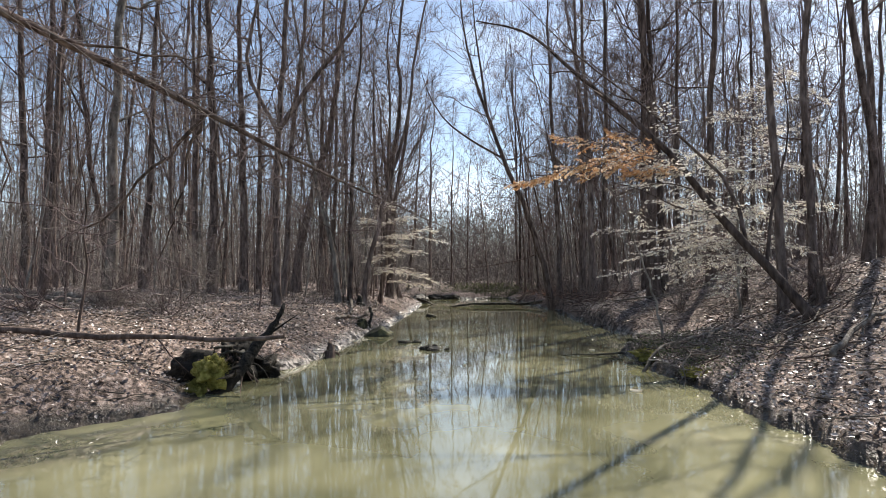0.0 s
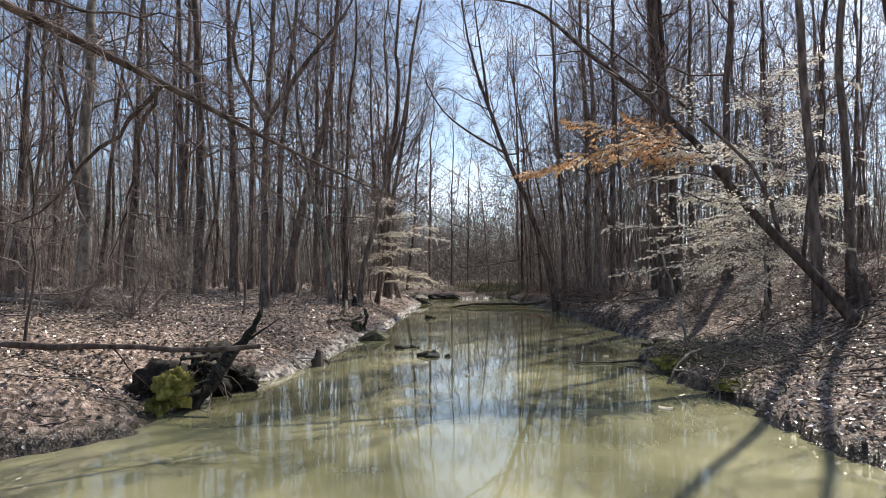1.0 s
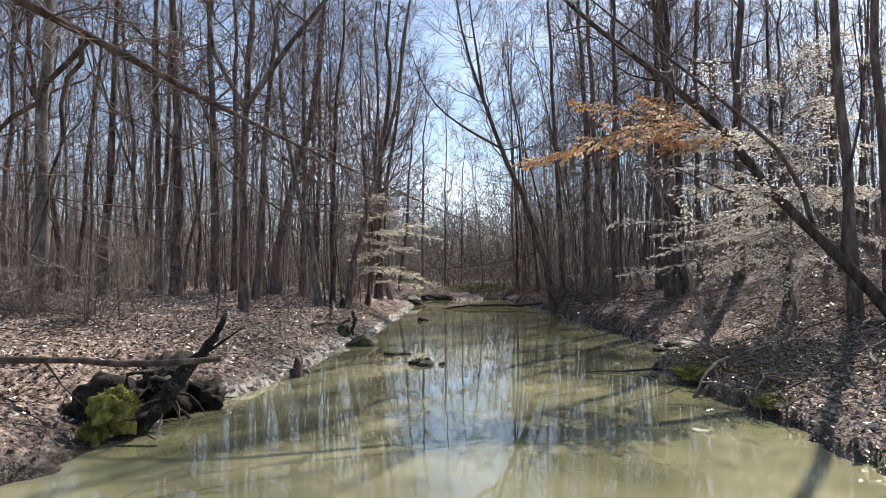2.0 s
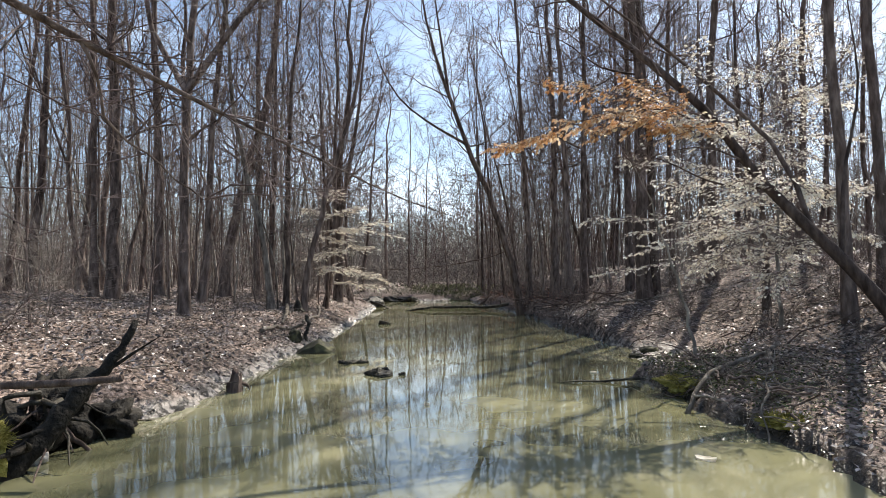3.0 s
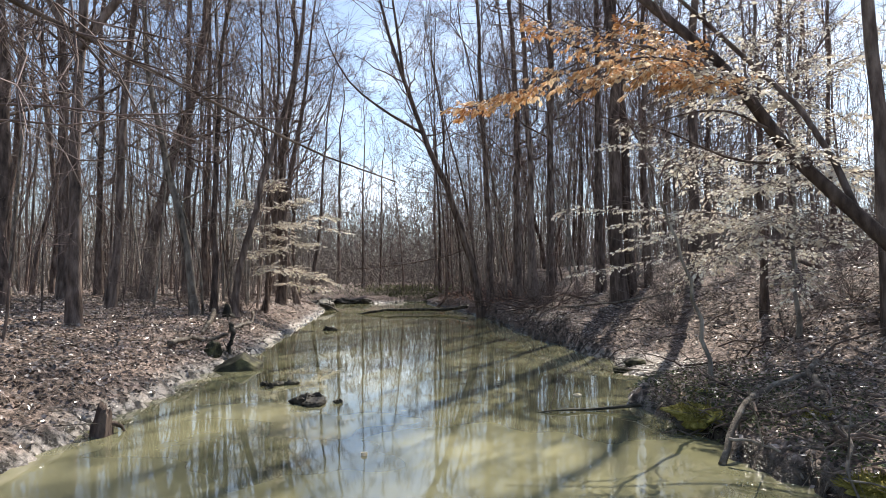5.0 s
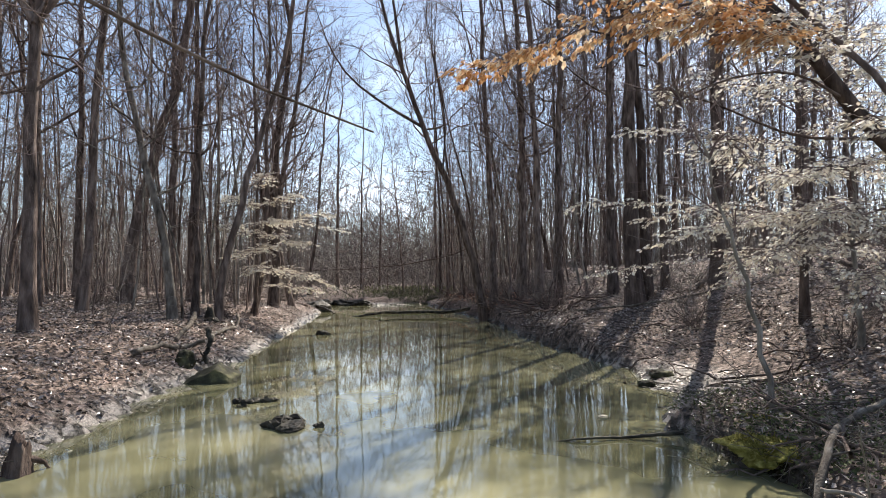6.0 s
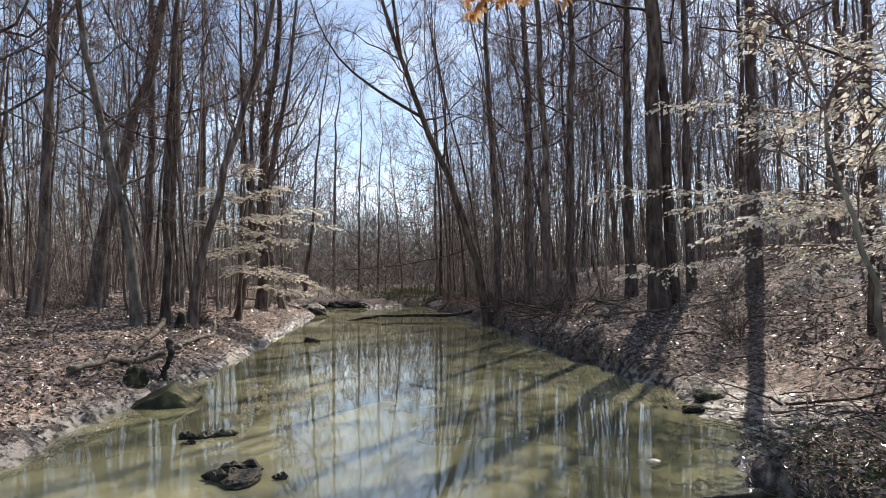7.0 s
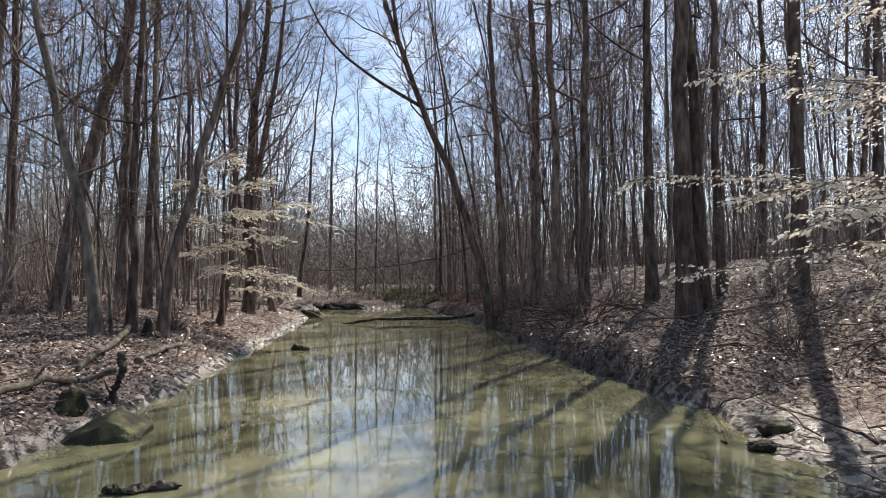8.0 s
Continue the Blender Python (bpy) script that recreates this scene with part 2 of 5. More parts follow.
# ---- geometry helpers ----
class Geo:
    """Collects quads and triangles in arrays and makes one mesh of them."""

    def __init__(self):
        self.v, self.f, self.n = [], [], 0

    def add(self, v, f):
        v, f = np.asarray(v, float).reshape(-1, 3), np.asarray(f, int)
        self.v.append(v)
        self.f.append(f + self.n)
        self.n += len(v)

    def tubes(self, p, r, sides):
        """Tapered tubes: p (m, k, 3) centre lines, r (m, k) radii."""
        p, r = np.asarray(p, float), np.asarray(r, float)
        m, k = r.shape
        t = np.gradient(p, axis=1)
        t /= np.linalg.norm(t, axis=2, keepdims=True) + 1e-9
        ref = np.where(np.abs(t[..., 2:3]) > 0.85, np.array([1.0, 0.05, 0.0]), np.array([0.03, 0.0, 1.0]))
        u = np.cross(t, ref)
        u /= np.linalg.norm(u, axis=2, keepdims=True) + 1e-9
        w = np.cross(t, u)
        a = np.arange(sides) * 2 * np.pi / sides
        ring = p[:, :, None] + r[:, :, None, None] * (np.cos(a)[:, None] * u[:, :, None] + np.sin(a)[:, None] * w[:, :, None])
        i, j, s = np.meshgrid(np.arange(m), np.arange(k - 1), np.arange(sides), indexing="ij")
        b, nxt = (i * k + j) * sides, (s + 1) % sides
        self.add(ring, np.stack([b + s, b + nxt, b + sides + nxt, b + sides + s], -1).reshape(-1, 4))

    def mesh(self, name, mat, smooth=True):
        me = bpy.data.meshes.new(name)
        v = np.concatenate(self.v)
        sizes = np.concatenate([np.full(len(f), f.shape[1]) for f in self.f])
        flat = np.concatenate([f.ravel() for f in self.f])
        me.vertices.add(len(v))
        me.vertices.foreach_set("co", v.ravel())
        me.loops.add(len(flat))
        me.loops.foreach_set("vertex_index", flat)
        me.polygons.add(len(sizes))
        me.polygons.foreach_set("loop_start", np.concatenate([[0], np.cumsum(sizes)[:-1]]))
        me.polygons.foreach_set("use_smooth", np.full(len(sizes), smooth))
        me.materials.append(mat)
        me.update(calc_edges=True)
        me.validate()
        return me


def part(name, geo, mat, parent, label="", smooth=True, kind=""):
    ob = new(name, geo.mesh(name, mat, smooth) if isinstance(geo, Geo) else geo)
    ob.parent = parent
    return tagged(ob, label, kind=kind)


def smoothed(points, k):
    """k points along a smooth curve through the given ones."""
    p = np.asarray(points, float)
    d = np.concatenate([[0], np.cumsum(np.linalg.norm(np.diff(p, axis=0), axis=1))])
    x = np.linspace(0, d[-1], k)
    if len(p) < 3:
        return np.stack([np.interp(x, d, p[:, i]) for i in range(3)], 1)
    g = np.gradient(p, d, axis=0)
    j = np.clip(np.searchsorted(d, x) - 1, 0, len(p) - 2)
    h = (d[j + 1] - d[j])[:, None]
    s = ((x - d[j]) / (d[j + 1] - d[j]))[:, None]
    return (2 * s**3 - 3 * s**2 + 1) * p[j] + (s**3 - 2 * s**2 + s) * h * g[j] + (3 * s**2 - 2 * s**3) * p[j + 1] + (s**3 - s**2) * h * g[j + 1]


# ---- ground and creek ----
SHORE_Y = [-20, 0, 3, 6.4, 6.9, 7.5, 9.4, 10.2, 10.8, 11.8, 13.1, 14.5, 16.5, 17.1, 19, 22, 26.6, 33, 38, 44]
SHORE_L = [-6, -5.2, -4.9, -4.3, -3.6, -3.2, -3.3, -3.05, -2.8, -2.56, -2.5, -2.35, -2.3, -2.15, -1.9, -1.82, -1.65, -1.45, -1.4, -1.8]
BANK_Y = [-20, 0, 5, 8, 10.8, 12.5, 13.6, 14.6, 15.8, 17, 19, 22, 25, 29, 36, 44, 60]
BANK_R = [3.2, 3.4, 3.62, 3.68, 3.74, 3.82, 4.02, 4.72, 4.9, 5.25, 5.2, 5.1, 5.3, 5.6, 5.5, 5.2, 5.0]


def wave(x, y):
    return (np.sin(1.7 * x + 0.6 * y) + np.sin(0.9 * y - 1.3 * x + 2.0) + np.sin(2.9 * y + 0.7 * x + 1.0) * 0.6 + np.sin(5.3 * x - 4.1 * y) * 0.35 + np.sin(7.9 * y + 6.1 * x + 4.0) * 0.25) / 3.2


def ground_z(x, y):
    x, y = np.asarray(x, float), np.asarray(y, float)
    jag = 0.06 * np.sin(2.3 * y) + 0.05 * np.sin(5.1 * y + 1.0) + 0.035 * np.sin(11.0 * y) + 0.03 * np.sin(19.0 * y + 2.0)
    left = np.minimum(np.interp(y, SHORE_Y, SHORE_L) + jag - x, 43.5 - y)
    right = x - np.interp(y, BANK_Y, BANK_R) - jag
    far = y - 48 + 0.6 * np.sin(x)
    hollow = np.exp(-((y - 9.3) / 0.9) ** 2)       # the bank is scooped out under the fallen log
    zl = np.interp(left - 0.75 * hollow * (left > 0.1), [-1.5, -0.3, 0, 0.12, 0.35, 0.8, 1.6, 2.6, 4, 8, 30, 300], [-0.6, -0.15, 0, 0.11, 0.2, 0.42, 0.66, 0.8, 0.92, 1.12, 1.3, 1.5])
    zl = np.where((left > 0.1) & (zl < 0.03), 0.03, zl)
    zr = np.interp(right, [-1.5, -0.3, 0, 0.07, 0.25, 0.5, 1, 2, 3.2, 5, 7, 10, 40, 300], [-0.6, -0.2, 0, 0.16, 0.23, 0.27, 0.35, 0.57, 1.02, 1.75, 2.2, 2.4, 2.6, 2.8])
    shelf = np.exp(-((y - 15.3) / 1.7) ** 4)        # a low silty shelf
    zr = zr * (1 - shelf) + shelf * np.interp(right, [-1.5, -0.3, 0, 0.5, 1, 1.6, 2.2, 3.2, 5, 7, 10, 40, 300], [-0.6, -0.08, 0.0, 0.06, 0.1, 0.19, 0.42, 1.0, 1.75, 2.2, 2.4, 2.6, 2.8])
    cut = np.clip((y - 17.5) / 2.5, 0, 1) * np.clip((44 - y) / 3, 0, 1)      # further up the creek has cut a steep edge
    zr = zr * (1 - cut) + cut * np.interp(right, [-1.5, -0.3, 0, 0.08, 0.2, 0.5, 1, 2, 3.2, 5, 7, 10, 40, 300], [-0.6, -0.2, 0, 0.3, 0.5, 0.62, 0.7, 0.9, 1.25, 1.8, 2.2, 2.4, 2.6, 2.8])
    zf = np.interp(far, [-2, 0, 0.15, 0.5, 3, 10, 300], [-0.6, 0, 0.25, 0.45, 0.7, 1.0, 1.5])
    z = np.where((left > right) & (left > far), zl, np.where(right > far, zr, zf))
    return z + (0.07 * wave(x, y) + 0.035 * wave(2.7 * y + 3, 2.3 * x)) * np.clip(z * 3, 0.15, 1) * np.interp(x, [4.5, 6.5], [1.0, 1.6])


def bank_distance(x, y):
    """How far inland a place is (negative: in the water)."""
    return np.maximum.reduce([np.minimum(np.interp(y, SHORE_Y, SHORE_L) - x, 43.5 - y), x - np.interp(y, BANK_Y, BANK_R), y - 48])


def build_ground():
    xs = np.concatenate([[-400, -250, -160, -110, -80], np.arange(-60, -14, 2.0), np.arange(-14, -6, 0.4), np.arange(-6, 11, 0.11), np.arange(11, 20, 0.5), np.arange(20, 62, 2.0), [80, 110, 160, 250, 400]])
    ys = np.concatenate([[-300, -180, -100, -60, -30], np.arange(-20, 2, 1.0), np.arange(2, 30, 0.12), np.arange(30, 52, 0.3), np.arange(52, 100, 2.0), [110, 140, 200, 300, 500]])
    gx, gy = np.meshgrid(xs, ys)
    gz = ground_z(gx, gy) + 0.018 * np.random.RandomState(3).randn(*gx.shape) * (np.abs(gx) < 14)
    k = len(xs)
    i, j = np.meshgrid(np.arange(len(ys) - 1), np.arange(k - 1), indexing="ij")
    b = (i * k + j).ravel()
    g = Geo()
    g.add(np.stack([gx, gy, gz], -1), np.stack([b, b + 1, b + k + 1, b + k], -1))
    tagged(new("ground", g.mesh("ground", GROUND)), "brown forest floor of leaf mould with muddy creek banks", "ground", kind="structure")
    w = Geo()
    wx_, wy_ = np.meshgrid(np.linspace(-26, 8, 60), np.linspace(-20, 52, 120))
    i, j = np.meshgrid(np.arange(119), np.arange(59), indexing="ij")
    b = (i * 60 + j).ravel()
    w.add(np.stack([wx_, wy_, wy_ * 0], -1), np.stack([b, b + 1, b + 61, b + 60], -1))
    tagged(new("creek_water", w.mesh("creek_water", WATER)), "still silty olive-green creek water with tree reflections", "water", kind="structure")


build_ground()


# ---- trees ----
def unit(v):
    return v / (np.linalg.norm(v, axis=-1, keepdims=True) + 1e-9)


def crown_geo(g, stem, stem_r, rng, limbs=12, subs=6, twigs=5, low=0.4, reach=0.22, twig_r=0.0062, up=1.0, wood=None):
    """Limbs, branches and twigs of a bare crown on a stem (k, 3)."""
    k = len(stem)
    height = stem[-1, 2] - stem[0, 2]
    f = low + (0.97 - low) * (np.arange(limbs) + rng.rand(limbs)) / limbs
    idx = f * (k - 1)
    i0 = np.minimum(idx.astype(int), k - 2)
    s = (idx - i0)[:, None]
    start = stem[i0] * (1 - s) + stem[i0 + 1] * s
    r0 = np.interp(f, np.linspace(0, 1, k), stem_r) * rng.uniform(0.2, 0.4, limbs)
    az = np.arange(limbs) * 2.4 + rng.rand(limbs) * 1.2
    ln = height * reach * (1.15 - f) ** 0.45 * rng.uniform(0.45, 1.2, limbs)
    tt = np.linspace(0, 1, 6)
    el = rng.uniform(0.45, 1.25, limbs)
    out = np.stack([np.cos(az), np.sin(az)], 1)
    lim = np.empty((limbs, 6, 3))
    lim[..., :2] = start[:, None, :2] + out[:, None] * (ln * np.cos(el))[:, None, None] * (tt[:, None] ** 0.9)
    lim[..., 2] = start[:, None, 2] + (ln * np.sin(el))[:, None] * tt ** 1.45 * up
    lim[:, 1:] += np.cumsum(rng.randn(limbs, 5, 3), 1) * (ln * 0.042)[:, None, None]
    (wood or g).tubes(lim, np.minimum(r0 * 0.95, 0.036)[:, None] * np.linspace(1, 0.25, 6) + 0.004, 4)
    # branches
    m = limbs * subs
    par = np.repeat(np.arange(limbs), subs)
    t = 0.2 + 0.8 * rng.rand(m)
    j = np.minimum((t * 5).astype(int), 4)
    w = (t * 5 - j)[:, None]
    st = lim[par, j] * (1 - w) + lim[par, j + 1] * w
    d = unit(unit(lim[par, j + 1] - lim[par, j]) + rng.randn(m, 3) * 0.75 + [0, 0, 0.15])
    sl = ln[par] * rng.uniform(0.25, 0.55, m) * (1.2 - 0.6 * t)
    q = np.linspace(0, 1, 3)
    sub = st[:, None] + d[:, None] * (sl[:, None] * q)[..., None]
    sub[:, 1:] += rng.randn(m, 2, 3) * (sl * 0.06)[:, None, None]
    sub[..., 2] += sl[:, None] * 0.15 * q ** 2
    sr = np.clip(r0[par] * 0.58 * (1.1 - t * 0.6), twig_r * 1.5, 0.03)
    g.tubes(sub, sr[:, None] * np.linspace(1, 0.35, 3), 3)
    # twigs
    if twigs:
        m2 = m * twigs
        par = np.repeat(np.arange(m), twigs)
        t = 0.15 + 0.85 * rng.rand(m2)
        j = np.minimum((t * 2).astype(int), 1)
        w = (t * 2 - j)[:, None]
        st = sub[par, j] * (1 - w) + sub[par, j + 1] * w
        d2 = unit(d[par] + rng.randn(m2, 3) * 0.85 + [0, 0, 0.1])
        tl = rng.uniform(0.3, 1.15, m2)
        tw = st[:, None] + d2[:, None] * (tl[:, None] * np.array([0, 1.0]))[..., None]
        g.tubes(tw, np.full((m2, 1), twig_r) * np.array([1, 0.4]), 3)


def flare(k, r, top, base=1.5):
    h = np.linspace(0, 1, k)
    return r * (1 - (1 - top) * h) * (1 + (base - 1) * np.exp(-h * 28))


TREE_LABEL = "tall bare hardwood tree with dark grey-brown bark"


def tree(x, y, r, bend, height=19.0, seed=0, bark=None, label=TREE_LABEL, limbs=22, low=0.22, forks=(), twigs=6, subs=6, group="creek-side trees", name="tree"):
    """A bare tree. bend: (sideways shift, height above the water) of points of the stem; forks: further stems, each a list of (shift, height, radius)."""
    rng = np.random.RandomState(seed + 11)
    z0 = float(ground_z(x, y)) - 0.12
    root = tagged(new(name), label, "tree", group)
    root.location = (x, y, z0)
    pts = [(0, 0, 0)] + [(dx, 0.04 * rng.randn(), z - z0) for dx, z in bend if z - z0 > 0.3]
    a, b = np.array(pts[-2]), np.array(pts[-1])
    top = max(height, b[2] + 4)
    slope = (b - a)[:2] / max(b[2] - a[2], 0.5)
    for h in np.linspace(b[2], top, 4)[1:]:
        q = np.array([*(b[:2] + slope * 0.6 * (h - b[2])), h])
        pts.append(tuple(q + [*(rng.randn(2) * 0.15), 0]))
    stem = smoothed(pts, 22)
    stem[2:, :2] += rng.randn(20, 2) * r * 0.16 + np.cumsum(rng.randn(20, 2), 0) * 0.025 * np.linspace(0, 1, 20)[:, None]
    sr = flare(22, r * 0.85, 0.12)
    g = Geo()
    g.tubes(stem[None], sr[None], 11)
    c = Geo()
    crown_geo(c, stem, sr, rng, limbs, subs, twigs, low, wood=g)
    trunk = part("trunk", g, bark or BARK, root)
    for path in forks:
        fp = smoothed([(dx, 0.02, z - z0) for dx, z, _ in path], 10)
        fr = np.linspace(path[0][2], path[-1][2], 10)
        w = Geo()
        w.tubes(fp[None], fr[None], 7)
        crown_geo(c, fp, fr, rng, 7, 5, twigs, 0.3, 0.3, wood=w)
        part("limb", w, bark or BARK, trunk)
    part("crown", c, TWIG, root, "bare purplish-brown branches and twigs")
    return root


def stock_tree(seed, height, r, limbs, subs, twigs, low, lean, sides=8, forks=0, bark=None):
    """A free-standing bare tree for the woods, made once and then copied."""
    rng = np.random.RandomState(seed)
    root = tagged(new("tree"), TREE_LABEL, "tree", "woodland trees")
    h = np.linspace(0, 1, 14)
    sway = np.cumsum(rng.randn(14, 2) * 0.1, axis=0) * height / 18
    stem = np.stack([sway[:, 0] + lean * h ** 1.4 * height * 0.1, sway[:, 1], h * height], 1)
    stem[0, :2] = 0
    sr = flare(14, r, 0.12)
    g = Geo()
    g.tubes(stem[None], sr[None], sides)
    c = Geo()
    crown_geo(c, stem, sr, rng, limbs, subs, twigs, low, 0.26, 0.0072, wood=g)
    for i in range(forks):
        a, s = rng.uniform(0, 6.283), rng.randint(2, 6)
        up = np.linspace(0, 1, 8)[:, None]
        way = np.array([math.cos(a), math.sin(a), 0]) * height * rng.uniform(0.08, 0.2)
        fp = stem[s] + way * up ** 0.8 + np.array([0, 0, height * 0.95 - stem[s, 2]]) * up * rng.uniform(0.6, 0.95)
        fp[1:] += np.cumsum(rng.randn(7, 3), 0) * 0.06
        fr = np.linspace(sr[s] * 0.6, 0.012, 8)
        g.tubes(fp[None], fr[None], 6)
        crown_geo(c, fp, fr, rng, 7, 4, 4, 0.3, 0.25, 0.007, wood=g)
    part("trunk", g, bark or BARK, root)
    part("crown", c, TWIG, root)
    return root


# creek-side trees, left bank
tree(-3.68, 21.6, 0.12, [(-0.14, 1.97), (-0.33, 2.97), (-0.65, 4.18), (-1.05, 6.11)], 13, 1, BARK_GREY, "slender forked tree with pale smooth bark beside the creek")
tree(-3.55, 21.9, 0.035, [(-0.08, 1.87), (-0.29, 2.7), (-0.55, 3.52), (-0.73, 4.77)], 8, 2, BARK_GREY, "thin pale leaning sapling with few twigs", limbs=7)
tree(-6.28, 26.0, 0.22, [(0.09, 2.36), (0.26, 3.33), (0.67, 5.16), (1.28, 7.32), (1.58, 8.79)], 19, 3, label="leaning bare tree with a flared dark base")
tree(-8.45, 28.0, 0.15, [(-0.02, 3.21), (-0.06, 6.32), (-0.07, 9.49)], 20, 4)
tree(-2.98, 22.9, 0.115, [(0.12, 1.89), (0.37, 2.8), (0.83, 4.89), (1.31, 6.57), (1.58, 7.55)], 16, 5, label="bare tree leaning out over the creek")
tree(-3.43, 22.5, 0.10, [(0.02, 1.88), (0.0, 3.86), (0.08, 6.1), (0.1, 7.24)], 16, 6)
tree(-5.59, 28.0, 0.165, [(0.0, 3.24), (-0.01, 6.42), (0.0, 9.67)], 20, 7)
tree(-5.24, 29.0, 0.14, [(0.03, 3.33), (0.12, 6.72)], 19, 8)
tree(-2.88, 27.5, 0.10, [(0.24, 1.66), (0.37, 3.22), (0.37, 6.39), (0.44, 9.63)], 17, 9)
tree(-2.78, 31.5, 0.21, [(0.07, 2.23), (-0.04, 3.97), (0.02, 6.51), (0.31, 9.09), (0.44, 11.51)], 20, 10, label="bare tree with several stems rising from one base",
     forks=[[(-0.04, 3.2, 0.13), (0.4, 6.3, 0.11), (0.93, 9.5, 0.08), (1.11, 11.6, 0.06), (1.5, 15, 0.02)], [(0.0, 2.6, 0.1), (-0.55, 5.5, 0.08), (-0.8, 9.0, 0.06), (-0.9, 14, 0.02)]])
tree(-7.88, 24.2, 0.19, [(-0.04, 3.69), (-0.28, 12.88)], 20, 11, label="straight bare tree with a wide flared base")
tree(-9.13, 22.5, 0.13, [(-0.09, 5.65), (-0.33, 12.09)], 19, 12)
tree(-8.17, 21.6, 0.2, [(-0.06, 5.49), (-0.22, 9.59)], 20, 13)
tree(-4.78, 17.6, 0.135, [(-0.05, 4.77), (-0.04, 6.18), (0.1, 9)], 17, 14, label="bare tree forking into two limbs above head height",
     forks=[[(-0.04, 5.9, 0.085), (1.11, 7.61, 0.07), (2.09, 8.87, 0.05), (3.2, 11.5, 0.02)], [(-0.04, 5.9, 0.07), (-0.97, 7.78, 0.055), (-0.7, 9.81, 0.04), (-1.0, 13, 0.015)]])
tree(-8.2, 15.0, 0.165, [(0.06, 2.9), (0.06, 5.72), (0.12, 8.59)], 18, 15, BARK_GREY, "bare tree with pale grey bark among fallen logs")
tree(-13.68, 20.0, 0.16, [(-0.22, 5.2), (-0.5, 10.92)], 19, 16)
tree(-14.29, 22.0, 0.17, [(-0.13, 7.64), (-0.16, 11.86)], 20, 17)
tree(-1.27, 60.0, 0.2, [(0.08, 10.8), (0.23, 15.46)], 21, 18, limbs=34, low=0.15)
tree(0.77, 55.0, 0.11, [(0.05, 9.92), (0.16, 14.14)], 18, 19, label="thin straight bare tree", limbs=20, low=0.15)
tree(2.3, 58.0, 0.1, [(0.1, 7.0), (0.2, 12.0)], 16, 36, label="slim bare tree with spreading branches beyond the bend", limbs=22, low=0.15)
tree(4.0, 54.0, 0.1, [(-0.3, 5.0), (-0.7, 9.0)], 13, 37, label="small bare tree beyond the bend", limbs=28, low=0.15)
# creek-side trees, right bank
tree(5.55, 30.8, 0.21, [(-0.45, 2.21), (-0.94, 3.98), (-1.63, 5.74), (-2.51, 7.8), (-3.16, 9.67), (-3.75, 11.44)], 17, 20, DARK_BARK, label="bare tree arching out over the creek with a long drooping limb",
     forks=[[(-2.46, 7.7, 0.07), (-4.37, 8.82, 0.055), (-5.5, 9.75, 0.04), (-6.2, 10.89, 0.03), (-6.8, 12.6, 0.012)],
            [(-3.3, 10.0, 0.08), (-3.6, 12.3, 0.06), (-3.85, 14, 0.04), (-4.1, 17, 0.012)], [(-1.7, 5.9, 0.04), (-1.6, 8.0, 0.035), (-2.0, 10.5, 0.025), (-1.9, 13, 0.01)]], limbs=30, low=0.42)
tree(6.2, 34.2, 0.075, [(-0.35, 3.0), (-0.9, 6.0), (-1.7, 9.0), (-2.2, 11.5)], 17, 38, BARK, limbs=12, low=0.25, label="bare tree leaning out over the creek")
tree(5.9, 37.5, 0.08, [(-0.3, 4.0), (-0.8, 7.0), (-1.2, 11.0)], 18, 39, BARK, limbs=12, low=0.2, label="bare tree leaning out over the creek")
tree(6.0, 28.4, 0.06, [(-0.2, 3.6), (-0.7, 6.5), (-1.3, 9.5)], 16, 40, BARK, limbs=12, low=0.25, label="slender bare tree leaning towards the creek")
tree(5.6, 41.5, 0.09, [(-0.1, 4.0), (-0.5, 8.0), (-1.0, 12.0)], 18, 41, BARK, limbs=18, low=0.2)
tree(5.95, 31.0, 0.18, [(-0.07, 3.61), (-0.24, 7.65), (-0.37, 11.76)], 20, 21, BARK, limbs=30, low=0.27)
tree(6.85, 30.0, 0.21, [(0.01, 3.53), (0.01, 8.4), (-0.06, 11.37)], 20, 22, BARK, limbs=30, low=0.27)
tree(6.65, 27.0, 0.17, [(-0.07, 3.25), (-0.15, 6.57), (-0.32, 9.94)], 20, 23, BARK, limbs=30, low=0.27)
tree(6.62, 25.0, 0.15, [(0.04, 4.54), (0.16, 9.03)], 19, 24, BARK, limbs=30, low=0.27)
tree(7.96, 24.0, 0.155, [(0.0, 4.38), (0.07, 8.64)], 20, 25, BARK, limbs=30, low=0.27)
tree(7.41, 21.4, 0.225, [(-0.07, 2.75), (-0.07, 5.04), (-0.07, 7.38)], 21, 26, DARK_BARK, label="thick bare tree, one of two joined at the base", low=0.3)
tree(7.77, 21.5, 0.155, [(-0.01, 2.76), (-0.04, 5.09), (-0.19, 7.45)], 20, 27, DARK_BARK, label="slimmer bare tree joined to a thick one at the base", low=0.3)
tree(8.65, 22.2, 0.115, [(-0.02, 4.07), (0.0, 7.84)], 18, 28, DARK_BARK, low=0.3)
tree(8.87, 20.2, 0.165, [(0.03, 2.66), (0.06, 4.77), (0.09, 6.92)], 19, 29, DARK_BARK, low=0.3)
tree(15.22, 30.0, 0.14, [(0.28, 11.91)], 20, 30, BARK)
tree(14.0, 24.0, 0.16, [(0.34, 6.01)], 19, 31, BARK)
tree(6.86, 12.3, 0.105, [(-0.09, 3.84), (-0.2, 5.6), (-0.27, 7.38)], 19, 32, BARK, low=0.35, limbs=10, twigs=4)
